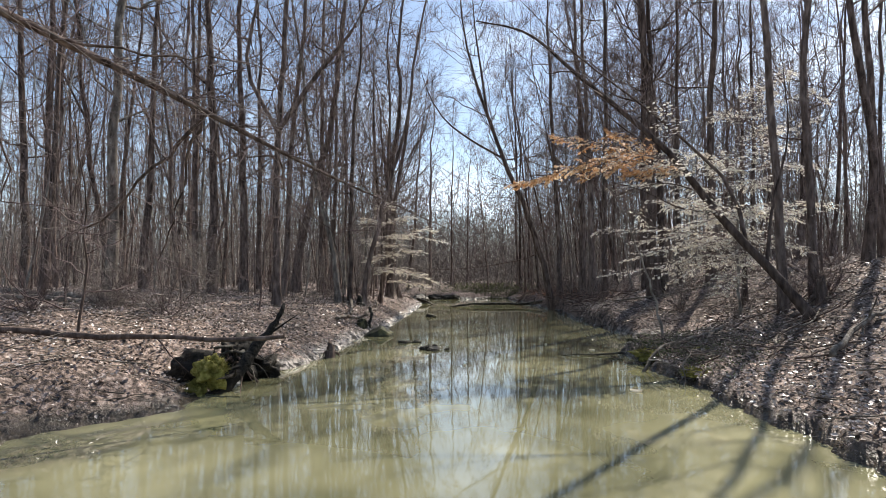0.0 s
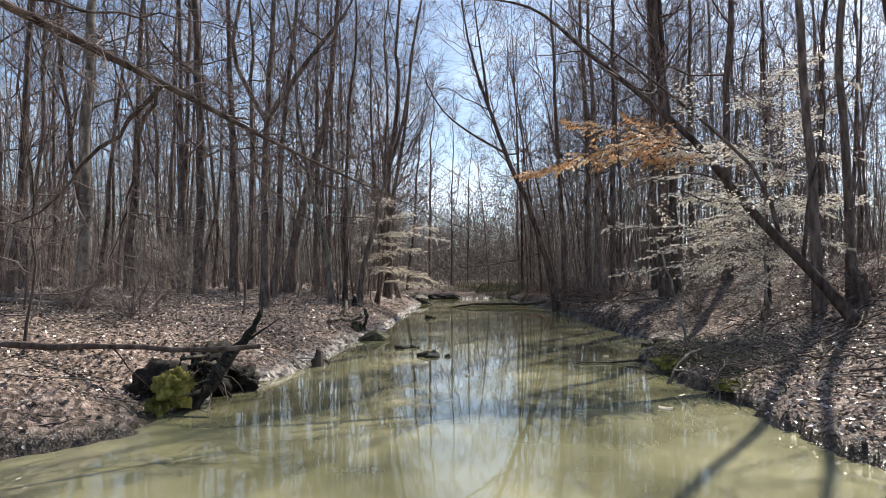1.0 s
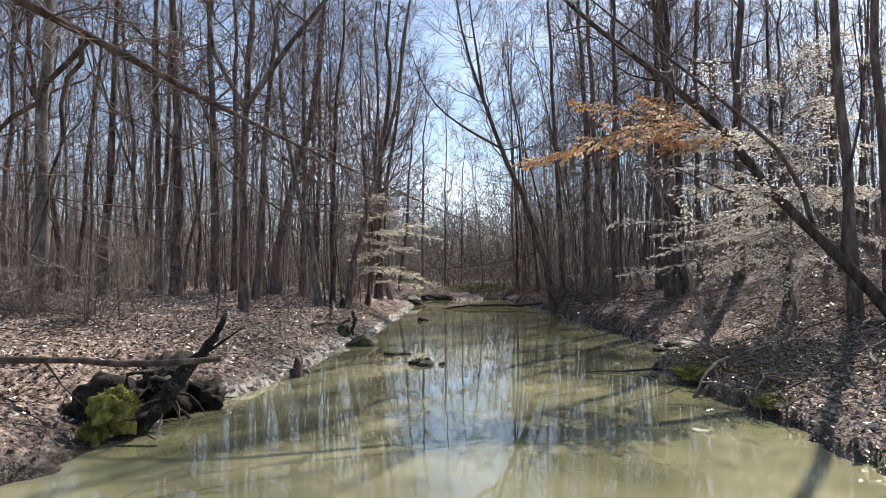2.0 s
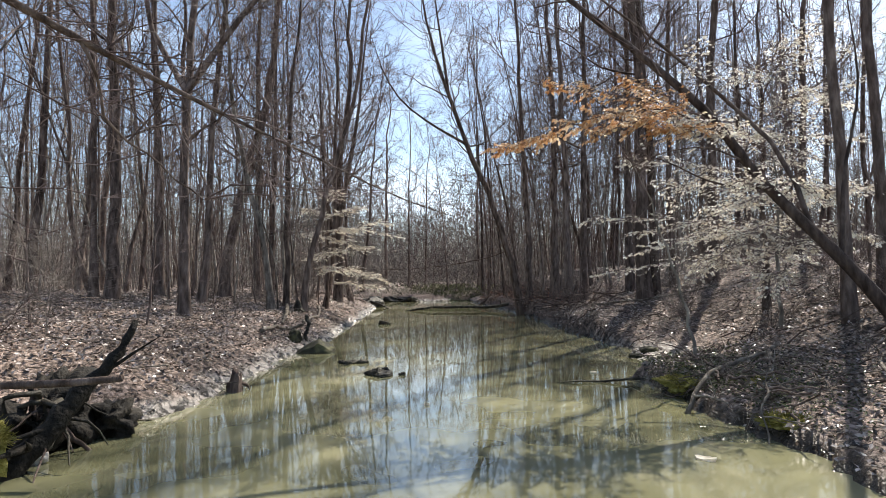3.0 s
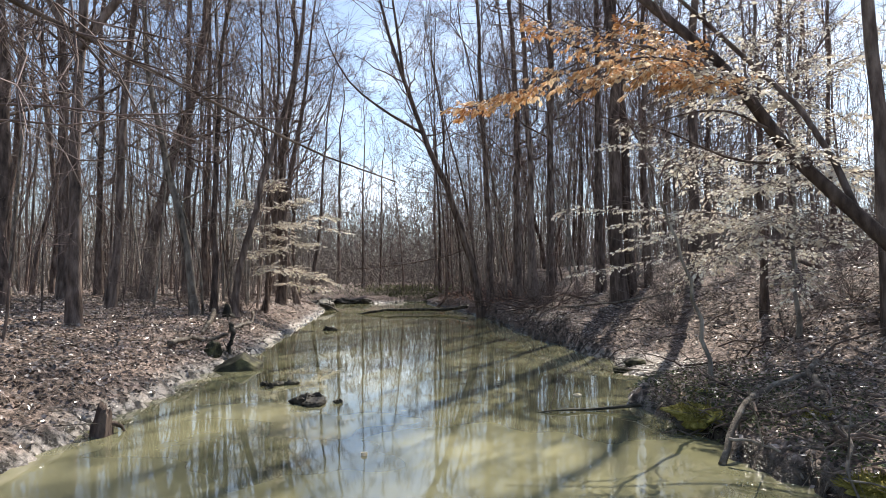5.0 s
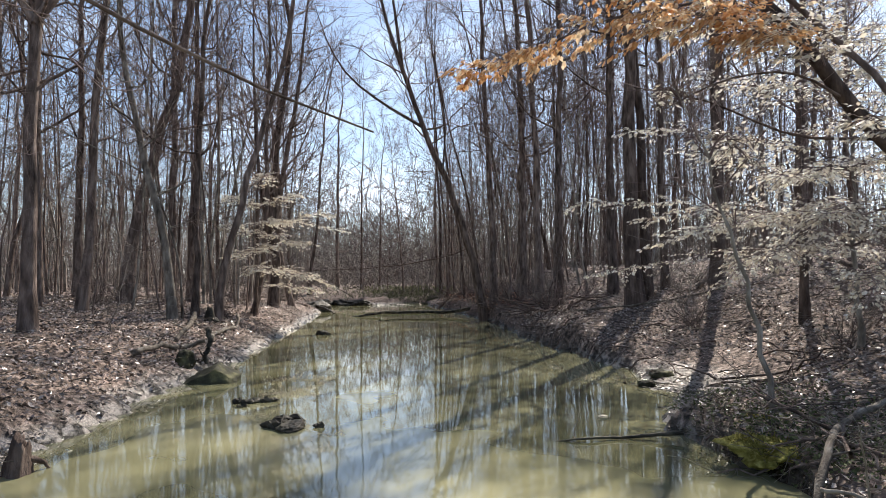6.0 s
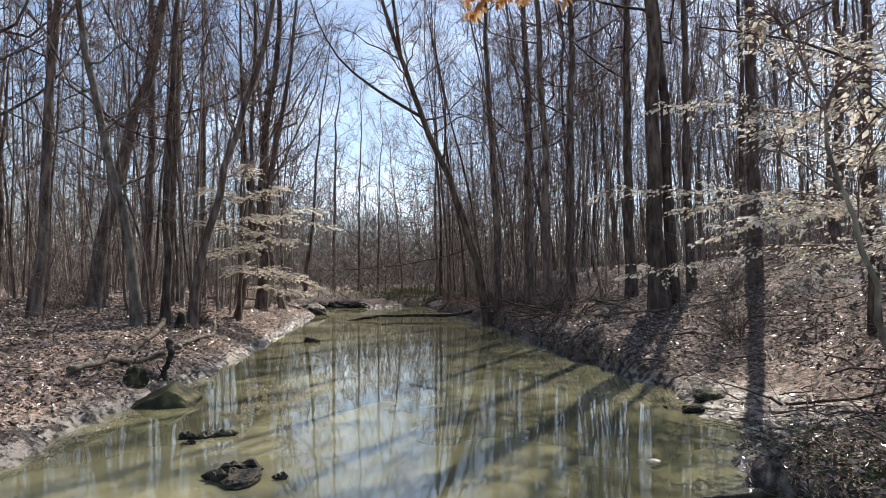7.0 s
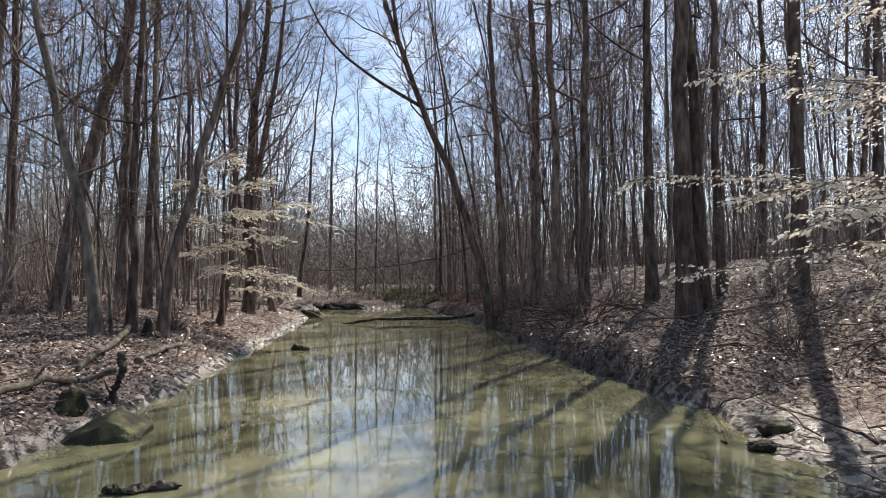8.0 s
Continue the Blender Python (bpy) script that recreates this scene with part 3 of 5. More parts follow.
tree(7.6, 12.5, 0.1, [(-0.08, 3.94), (-0.09, 5.79), (0.11, 7.66)], 18, 33, BARK, low=0.35, limbs=9, twigs=4)
tree(10.44, 15.0, 0.135, [(0.21, 4.31), (-0.04, 7.15), (-0.21, 8.6)], 18, 34, BARK, low=0.35, limbs=10, twigs=4)
tree(11.59, 16.0, 0.13, [(-0.29, 9.06)], 18, 35, BARK, low=0.35, limbs=10, twigs=4)

HERO_XY = [tuple(o.location[:2]) for o in scene.objects if o.name.startswith("tree")]


def woods():
    """The trees behind, copied from a few stock trees."""
    rng = np.random.RandomState(5)
    big = [stock_tree(100 + i, 19 + 1.2 * i, 0.115, 16, 5, 4, 0.25, rng.randn() * 0.6, 8, i % 3) for i in range(5)]
    poles = [stock_tree(200 + i, 13 + i, 0.036, 13, 5, 3, 0.2, rng.randn(), 6, i % 2, BARK_PALE if i % 2 else BARK) for i in range(5)]
    taken = list(HERO_XY)
    made = {0: 0, 1: 0, 2: 0}
    stock = {0: big, 1: poles, 2: poles}
    used = set()
    for want_big, count, tries in ((0, 58, 4000), (1, 165, 9000), (2, 30, 6000)):
        for _ in range(tries):
            if made[want_big] >= count:
                break
            x, y = rng.uniform(-34, 30), rng.uniform(15, 58)
            if want_big == 2:        # the thick stand along the bank and behind its crest
                x, y = (rng.uniform(15, 30), rng.uniform(30, 48)) if made[2] % 2 else (rng.uniform(6.4, 14), rng.uniform(35, 50))
            if abs(x) > 6 + 0.62 * y:
                continue
            d = float(bank_distance(x, y))
            side = x < 1
            if d < (0.9 if y > 24 else 2.5) or (not side and y < 24 and d < 6):
                continue
            if not side and x > 8 and y < (27 if want_big == 0 else 25):
                continue
            if side and y < 21 and x > -9:
                continue
            if y > 46 and -1.5 < x < 5.0:
                continue
            if min(math.hypot(x - a, y - b) for a, b in taken) < (1.5 if want_big == 0 else 0.8):
                continue
            taken.append((x, y))
            src = stock[want_big][made[want_big] % 5]
            s = rng.uniform(0.8, 1.15)
            fat = s * rng.uniform(0.7, 1.3)
            m = pose(x, y, float(ground_z(x, y)) - 0.1, rng.randn() * 2.6, rng.randn() * 3.2, rng.uniform(0, 360)) @ Matrix.Diagonal((fat, fat, s, 1))
            if src.name not in used:
                used.add(src.name)
                src.matrix_basis = m
            else:
                copy_thing(src, m)
            made[want_big] += 1


woods()


def far_woods():
    """Countless stems behind the nearer trees, with their branches, as one mass."""
    rng = np.random.RandomState(8)
    n = 2100
    y = 27 + 105 * rng.rand(n * 4) ** 1.1
    x = rng.uniform(-1, 1, n * 4) * (10 + 0.8 * y)
    d = bank_distance(x, y)
    ok = (d > 1.2) & ((x < 0) | (y > 42) | (x > 16) & (y > 33)) & ((y > 95) | (np.abs(x - 1.2) > 3.6 + 0.03 * y + 2 * rng.rand(n * 4)))
    x, y = x[ok][:n], y[ok][:n]
    n = len(x)
    z = ground_z(x, y) - 0.2
    h = rng.uniform(8, 20, n)
    r = rng.uniform(0.02, 0.065, n) * np.where(rng.rand(n) < 0.2, 1.7, 1)
    q = np.linspace(0, 1, 6)
    stem = np.empty((n, 6, 3))
    lean = rng.randn(n, 2) * 0.06
    stem[..., :2] = np.stack([x, y], 1)[:, None] + lean[:, None] * (h[:, None] * q)[..., None] + np.cumsum(rng.randn(n, 6, 2), 1) * 0.2
    stem[..., 2] = z[:, None] + h[:, None] * q
    g, pale = Geo(), Geo()
    g.tubes(stem[::2], (r[:, None] * (1 - 0.85 * q))[::2], 4)
    pale.tubes(stem[1::2], (r[:, None] * (1 - 0.85 * q))[1::2], 4)
    t = Geo()
    k = 12
    par = np.repeat(np.arange(n), k)
    f = 0.12 + 0.86 * rng.rand(n * k)
    j = np.minimum((f * 5).astype(int), 4)
    w = (f * 5 - j)[:, None]
    st = stem[par, j] * (1 - w) + stem[par, j + 1] * w
    az, el = rng.uniform(0, 6.283, n * k), rng.uniform(0.1, 1.15, n * k)
    d = np.stack([np.cos(az) * np.cos(el), np.sin(az) * np.cos(el), np.sin(el)], 1)
    ln = h[par] * 0.2 * (1.2 - f) * rng.uniform(0.5, 1.4, n * k)
    br = st[:, None] + d[:, None] * (ln[:, None] * np.array([0, 1]))[..., None]
    t.tubes(br, np.array([[0.017, 0.005]]).repeat(n * k, 0), 3)
    par = np.repeat(np.arange(n * k), 2)
    a = rng.uniform(0.25, 0.9, len(par))[:, None]
    st = br[par, 0] * (1 - a) + br[par, 1] * a
    d2 = unit(d[par] + rng.randn(len(par), 3) * 0.8)
    tw = np.stack([st, st + d2 * (ln[par] * rng.uniform(0.3, 0.6, len(par)))[:, None]], 1)
    t.tubes(tw, np.array([[0.009, 0.003]]).repeat(len(par), 0), 3)
    # low twiggy growth between the far trunks
    m = 4600
    x, y = rng.uniform(-100, 100, m), 38 + 100 * rng.rand(m) ** 1.4
    ok = (np.abs(x) < 10 + 0.7 * y) & (bank_distance(x, y) > 0.5)
    x, y = x[ok], y[ok]
    m = len(x)
    s0 = np.stack([x, y, ground_z(x, y) - 0.1], 1)
    for step in range(6):
        d = unit(rng.randn(m, 3) * [0.9, 0.9, 0.45] + [0, 0, 0.75])
        ln = rng.uniform(0.6, 3.4, m) * np.clip((y - 30) / 22, 0.3, 1)
        rise = np.array([[0, 0, 1.0]]) * (rng.rand(m) ** 1.4 * np.clip((y - 44) / 3.2, 0, np.where(x < -5, 14.0, 9.5)) * (step > 1))[:, None]
        b = (s0 + rise)[:, None] + rng.randn(m, 1, 3) * [0.6, 0.6, 0] + d[:, None] * (ln[:, None] * np.array([0, 1]))[..., None]
        t.tubes(b, np.array([[0.024, 0.009]]).repeat(m, 0), 3)
    # the last rows of stems, so far off that only their mass shows
    m = 11000
    az, far = rng.uniform(-0.95, 0.95, m), rng.uniform(120, 270, m)
    x, y = np.sin(az) * far, np.cos(az) * far
    h = rng.uniform(4, 19, m)
    d = np.stack([rng.randn(m) * 0.3, rng.randn(m) * 0.3, np.ones(m)], 1)
    b = np.stack([x, y, ground_z(x, y) - 0.3], 1)[:, None] + d[:, None] * (h[:, None] * np.array([0, 1]))[..., None]
    t.tubes(b, rng.uniform(0.04, 0.11, m)[:, None] * np.array([1, 0.4]), 3)
    m = 14000
    az, far = np.where(rng.rand(m) < 0.7, rng.uniform(-0.17, 0.26, m), rng.uniform(-1.0, 1.0, m)), rng.uniform(75, 220, m)
    x, y = np.sin(az) * far, np.cos(az) * far
    d = unit(rng.randn(m, 3) + [0, 0, 0.5])
    b = np.stack([x, y, ground_z(x, y) + 14.5 * rng.rand(m) ** 1.15], 1)[:, None] + d[:, None] * (rng.uniform(1.5, 5, m)[:, None] * np.array([0, 1]))[..., None]
    t.tubes(b, rng.uniform(0.025, 0.06, m)[:, None] * np.array([1, 0.4]), 3)
    root = tagged(new("far_woods"), "distant dense bare woodland of grey-brown trunks", "woodland", kind="stuff")
    part("trunks", g, BARK, root, kind="stuff")
    part("trunks", pale, BARK_PALE, root, "paler grey trunks", kind="stuff")
    part("branches", t, FAR_TWIG, root, kind="stuff")


far_woods()


# ---- leaning trees and limbs over the creek ----
def leaf_cloud(g, centre, axis, size, rng, flat=0.5, droop=0.35, cheap=False):
    """Folded oval leaves: centre (n, 3), axis (n, 3) along the leaf."""
    n = len(centre)
    axis = unit(axis + rng.randn(n, 3) * 0.25 + np.array([0, 0, -droop]))
    side = unit(np.cross(axis, np.array([0, 0, 1.0]) + rng.randn(n, 3) * flat))
    up = np.cross(side, axis)
    ln = size * rng.uniform(0.7, 1.25, n)[:, None]
    wd = ln * 0.29
    fold = ln * rng.uniform(0.02, 0.12, n)[:, None]
    curl = ln * rng.uniform(-0.05, 0.18, n)[:, None]
    base, tip, mid = centre, centre + axis * ln - up * curl, centre + axis * ln * 0.48 - up * fold
    lft, rgt = centre + axis * ln * 0.45 + side * wd, centre + axis * ln * 0.45 - side * wd
    if cheap:
        b = (np.arange(n) * 4)[:, None]
        g.add(np.stack([base - up * fold, lft, tip, rgt], 1), np.concatenate([b + [0, 2, 1], b + [0, 3, 2]], 0))
        return
    v = np.stack([base, lft, tip, rgt, mid], 1)
    b = (np.arange(n) * 5)[:, None]
    f = np.concatenate([b + [0, 4, 1], b + [1, 4, 2], b + [2, 4, 3], b + [3, 4, 0]], 0)
    g.add(v, f)


def spray(tw, lv, path, rng, r=0.012, width=0.7, leaves=260, size=0.075, start=0.25, droop=0.3):
    """A flat beech spray: a limb along path with side twigs in two rows that carry dry leaves."""
    p = smoothed(path, 12)
    p[1:] += rng.randn(11, 3) * 0.02
    tw.tubes(p[None], np.linspace(r, 0.004, 12)[None], 5)
    n = 38
    t = start + (1 - start) * (np.arange(n) + rng.rand(n)) / n
    j = np.minimum((t * 11).astype(int), 10)
    w = (t * 11 - j)[:, None]
    st = p[j] * (1 - w) + p[j + 1] * w
    fw = unit(p[j + 1] - p[j])
    sd = unit(np.cross(fw, [0, 0, 1.0])) * np.where(np.arange(n) % 2, 1, -1)[:, None]
    d = unit(fw * 0.75 + sd * 0.85 + rng.randn(n, 3) * [0.2, 0.2, 0.2])
    ln = width * (1.15 - 0.75 * (t - start) / (1 - start)) * rng.uniform(0.6, 1.15, n)
    q = np.linspace(0, 1, 4)
    s = st[:, None] + d[:, None] * (ln[:, None] * q)[..., None]
    s[..., 2] -= ln[:, None] * 0.12 * q ** 2
    s[:, 1:] += rng.randn(n, 3, 3) * 0.015
    tw.tubes(s, np.array([[0.005, 0.004, 0.003, 0.002]]).repeat(n, 0), 3)
    k = rng.randint(0, n, leaves)
    a = 0.1 + 0.9 * rng.rand(leaves)
    j = np.minimum((a * 3).astype(int), 2)
    w = (a * 3 - j)[:, None]
    c = s[k, j] * (1 - w) + s[k, j + 1] * w + rng.randn(leaves, 3) * [0.02, 0.02, 0.008]
    ax = unit(d[k] + np.cross(d[k], [0, 0, 1.0]) * np.where(rng.rand(leaves) < 0.5, 0.9, -0.9)[:, None])
    leaf_cloud(lv, c, ax, size, rng, droop=droop)


def leaning_beech():
    rng = np.random.RandomState(21)
    base = (6.75, 10.98, float(ground_z(6.75, 10.98)) - 0.15)
    root = tagged(new("leaning_beech"), "dark leaning beech tree over the creek with clinging orange leaves", "tree")
    root.location = base
    o = np.array(base)
    stem = smoothed(np.array([base, (6.35, 11.12, 1.32), (6.0, 11.27, 1.82), (5.65, 11.5, 2.32), (5.3, 11.9, 2.97), (4.57, 12.1, 4.06), (3.9, 12.4, 4.85), (2.9, 12.8, 5.9), (1.75, 13.2, 7.05), (0.75, 13.6, 7.45)]) - o, 26)
    g = Geo()
    r = np.interp(np.linspace(0, 1, 26), [0, 0.1, 0.5, 0.75, 1], [0.12, 0.085, 0.058, 0.04, 0.012])
    g.tubes(stem[None], r[None], 10)
    part("trunk", g, DARK_BARK, root)
    c = Geo()
    crown_geo(c, stem, r, rng, 12, 4, 4, 0.45, 0.26, 0.004, 0.7)
    for path, r0 in (([(5.75, 11.5, 2.2), (5.75, 12.2, 3.5), (5.0, 12.5, 4.45), (4.03, 12.6, 5.33), (2.8, 12.8, 6.4), (1.6, 13.1, 7.8)], 0.042), ([(5.3, 11.9, 2.9), (4.9, 12.3, 3.0), (4.1, 12.8, 3.5), (3.5, 13.1, 3.7)], 0.018),
                     ([(5.1, 12.0, 3.3), (4.4, 11.8, 3.45), (3.6, 11.7, 3.3), (3.1, 11.7, 3.05)], 0.015), ([(6.0, 11.3, 1.9), (6.3, 11.6, 3.0), (6.8, 11.9, 4.4), (6.9, 12.2, 6.0)], 0.035)):
        w = Geo()
        w.tubes((smoothed(path, 10) - o)[None], np.linspace(r0, 0.006, 10)[None], 7)
        part("limb", w, DARK_BARK, root)
    lv = Geo()
    for path, w, n in (([(4.4, 11.9, 3.98), (3.6, 11.6, 4.1), (2.6, 11.6, 4.0), (1.9, 12.1, 3.85), (1.45, 12.3, 3.8)], 0.75, 620), ([(4.3, 11.8, 4.05), (3.6, 11.9, 4.35), (2.7, 12.0, 4.55), (2.2, 12.1, 4.7)], 0.6, 260),
                       ([(4.0, 11.8, 4.0), (3.3, 11.3, 3.95), (2.6, 11.1, 3.8)], 0.5, 220), ([(4.5, 12.0, 3.9), (4.0, 11.5, 3.9), (3.4, 11.2, 3.85)], 0.5, 240), ([(4.4, 12.0, 4.1), (3.9, 12.1, 4.5), (3.3, 12.2, 4.85)], 0.45, 160)):
        spray(c, lv, np.array(path) - o - np.linspace(0.12, 0.3, len(path))[:, None] * [0, 0, 1], rng, 0.014, w * 1.15, int(n * 2.6), 0.06, 0.1, 0.6)
    cream = Geo()
    for path, n in (([(4.9, 12.0, 3.6), (4.4, 11.6, 3.72), (3.8, 11.4, 3.75)], 500), ([(4.7, 12.1, 3.85), (4.2, 12.4, 4.1), (3.5, 12.7, 4.2)], 500), ([(4.4, 12.1, 4.2), (4.5, 12.0, 4.6), (4.3, 11.8, 5.0)], 160), ([(5.4, 11.8, 2.8), (5.0, 11.4, 2.95), (4.5, 11.2, 2.9)], 260)):
        spray(c, cream, np.array(path) - o, rng, 0.01, 0.55, n, 0.062, 0.06, 0.4)
    crown = part("crown", c, TWIG, root)
    part("foliage", lv, ORANGE, crown, "clinging golden-orange dry leaves", smooth=False)
    part("foliage", cream, BEECH, crown, "pale cream dry beech leaves", smooth=False)


leaning_beech()


def beech(x, y, r, height, limbs, seed, label, lean=(0, 0)):
    """A young beech that keeps its pale dry leaves in flat sprays. limbs: (end x, y, z, start height, width, leaves)."""
    rng = np.random.RandomState(seed)
    z0 = float(ground_z(x, y)) - 0.1
    root = tagged(new("young_beech"), label, "tree", "young beeches")
    root.location = (x, y, z0)
    o = np.array([x, y, z0])
    h = np.linspace(0, 1, 16)
    stem = np.stack([lean[0] * h ** 1.3, lean[1] * h ** 1.3, h * height], 1)
    stem[1:, :2] += rng.randn(15, 2) * 0.03
    sr = flare(16, r, 0.1)
    g = Geo()
    g.tubes(stem[None], sr[None], 9)
    part("trunk", g, BARK_PALE if r < 0.06 else BARK, root)
    c, lv = Geo(), Geo()
    for ex, ey, ez, sz, w, n in limbs:
        i = np.interp(sz - z0, stem[:, 2], np.arange(16))
        s = stem[int(i)] + o
        e = np.array([ex, ey, ez])
        m1 = s * 0.6 + e * 0.4 + [0, 0, 0.16] + rng.randn(3) * 0.06
        m2 = s * 0.25 + e * 0.75 + [0, 0, 0.1] + rng.randn(3) * 0.06
        spray(c, lv, np.array([s, m1, m2, e]) - o, rng, 0.014, w * 1.1, int(n * 2.1), 0.062, 0.12, 0.5)
    crown_geo(c, stem, sr, rng, 8, 4, 3, 0.5, 0.2, 0.004)
    crown = part("crown", c, TWIG, root)
    part("foliage", lv, BEECH, crown, "pale cream dry beech leaves", smooth=False)
    return root


beech(8.1, 16.4, 0.075, 9.0, [
    (4.5, 14.5, 2.1, 2.6, 0.7, 320), (4.2, 16.0, 1.7, 2.2, 0.7, 240), (4.4, 17.6, 3.0, 3.1, 0.8, 320), (5.2, 17.0, 4.2, 4.0, 0.8, 320), (5.4, 15.4, 3.6, 3.6, 0.8, 320),
    (6.4, 14.1, 2.9, 3.2, 0.8, 300), (6.9, 13.9, 1.9, 2.3, 0.8, 280), (5.6, 14.8, 1.55, 2.1, 0.7, 260), (7.4, 14.2, 3.9, 4.0, 0.8, 260),
    (8.2, 14.2, 3.0, 3.3, 0.8, 240), (9.6, 15.0, 3.4, 3.6, 0.8, 240), (6.2, 16.2, 5.0, 4.9, 0.8, 260), (8.0, 14.6, 5.3, 5.2, 0.7, 200), (6.0, 15.2, 2.4, 2.7, 0.8, 300), (7.3, 15.0, 2.6, 2.9, 0.8, 260), (5.2, 16.3, 2.6, 2.9, 0.8, 280), (6.6, 15.0, 4.4, 4.4, 0.8, 240), (8.9, 14.4, 4.3, 4.4, 0.8, 220), (7.6, 14.6, 6.2, 6.0, 0.7, 200), (8.6, 14.8, 6.7, 6.5, 0.7, 180), (9.4, 15.2, 5.6, 5.5, 0.7, 200), (7.0, 15.2, 5.8, 5.7, 0.7, 200), (9.9, 15.6, 6.3, 6.2, 0.7, 160)],
    31, "young beech on the bank with tiers of pale dry leaves")
beech(6.6, 13.6, 0.035, 5.0, [(4.6, 12.6, 1.75, 2.0, 0.6, 200), (5.0, 12.9, 2.7, 2.9, 0.6, 220), (5.6, 12.4, 1.35, 1.75, 0.55, 180), (6.2, 12.2, 2.0, 2.3, 0.55, 160), (5.3, 14.4, 3.3, 3.3, 0.6, 200), (7.6, 12.5, 3.0, 3.2, 0.6, 160), (5.2, 12.6, 2.2, 2.4, 0.6, 200), (6.4, 12.5, 2.9, 3.0, 0.6, 180), (7.3, 12.2, 2.2, 2.5, 0.6, 180), (5.9, 12.9, 3.9, 3.9, 0.6, 180), (6.9, 12.4, 4.3, 4.2, 0.5, 140)],
      33, "small beech sapling with pale curled leaves on the steep bank")
beech(4.45, 12.2, 0.03, 3.4, [(4.0, 11.9, 2.6, 2.9, 0.3, 30), (3.5, 12.4, 3.3, 3.2, 0.3, 30)], 35, "thin dark sapling leaning from the brush at the water", lean=(-1.2, -0.3))
beech(-2.75, 27.2, 0.07, 7.5, [
    (-3.0, 23.9, 3.05, 3.2, 0.6, 345), (-1.0, 25.6, 2.75, 3.0, 0.7, 420), (-2.3, 24.6, 1.95, 2.2, 0.6, 360), (-0.9, 25.4, 1.75, 2.1, 0.7, 390), (-0.2, 26.2, 1.45, 1.9, 0.6, 330),
    (-0.3, 26.6, 3.7, 3.8, 0.7, 360), (-1.3, 25.3, 4.2, 4.2, 0.7, 345), (-1.9, 25.1, 2.6, 2.8, 0.6, 300), (0.2, 26.9, 3.2, 3.4, 0.6, 240), (-3.2, 24.6, 3.9, 4.0, 0.7, 340), (-2.2, 25.0, 4.7, 4.6, 0.6, 300), (-1.6, 24.8, 3.3, 3.5, 0.7, 380), (-0.6, 25.2, 1.3, 1.8, 0.7, 380), (-3.0, 24.4, 2.3, 2.6, 0.6, 320)], 37, "young beech at the water's edge with tiers of pale dry leaves")


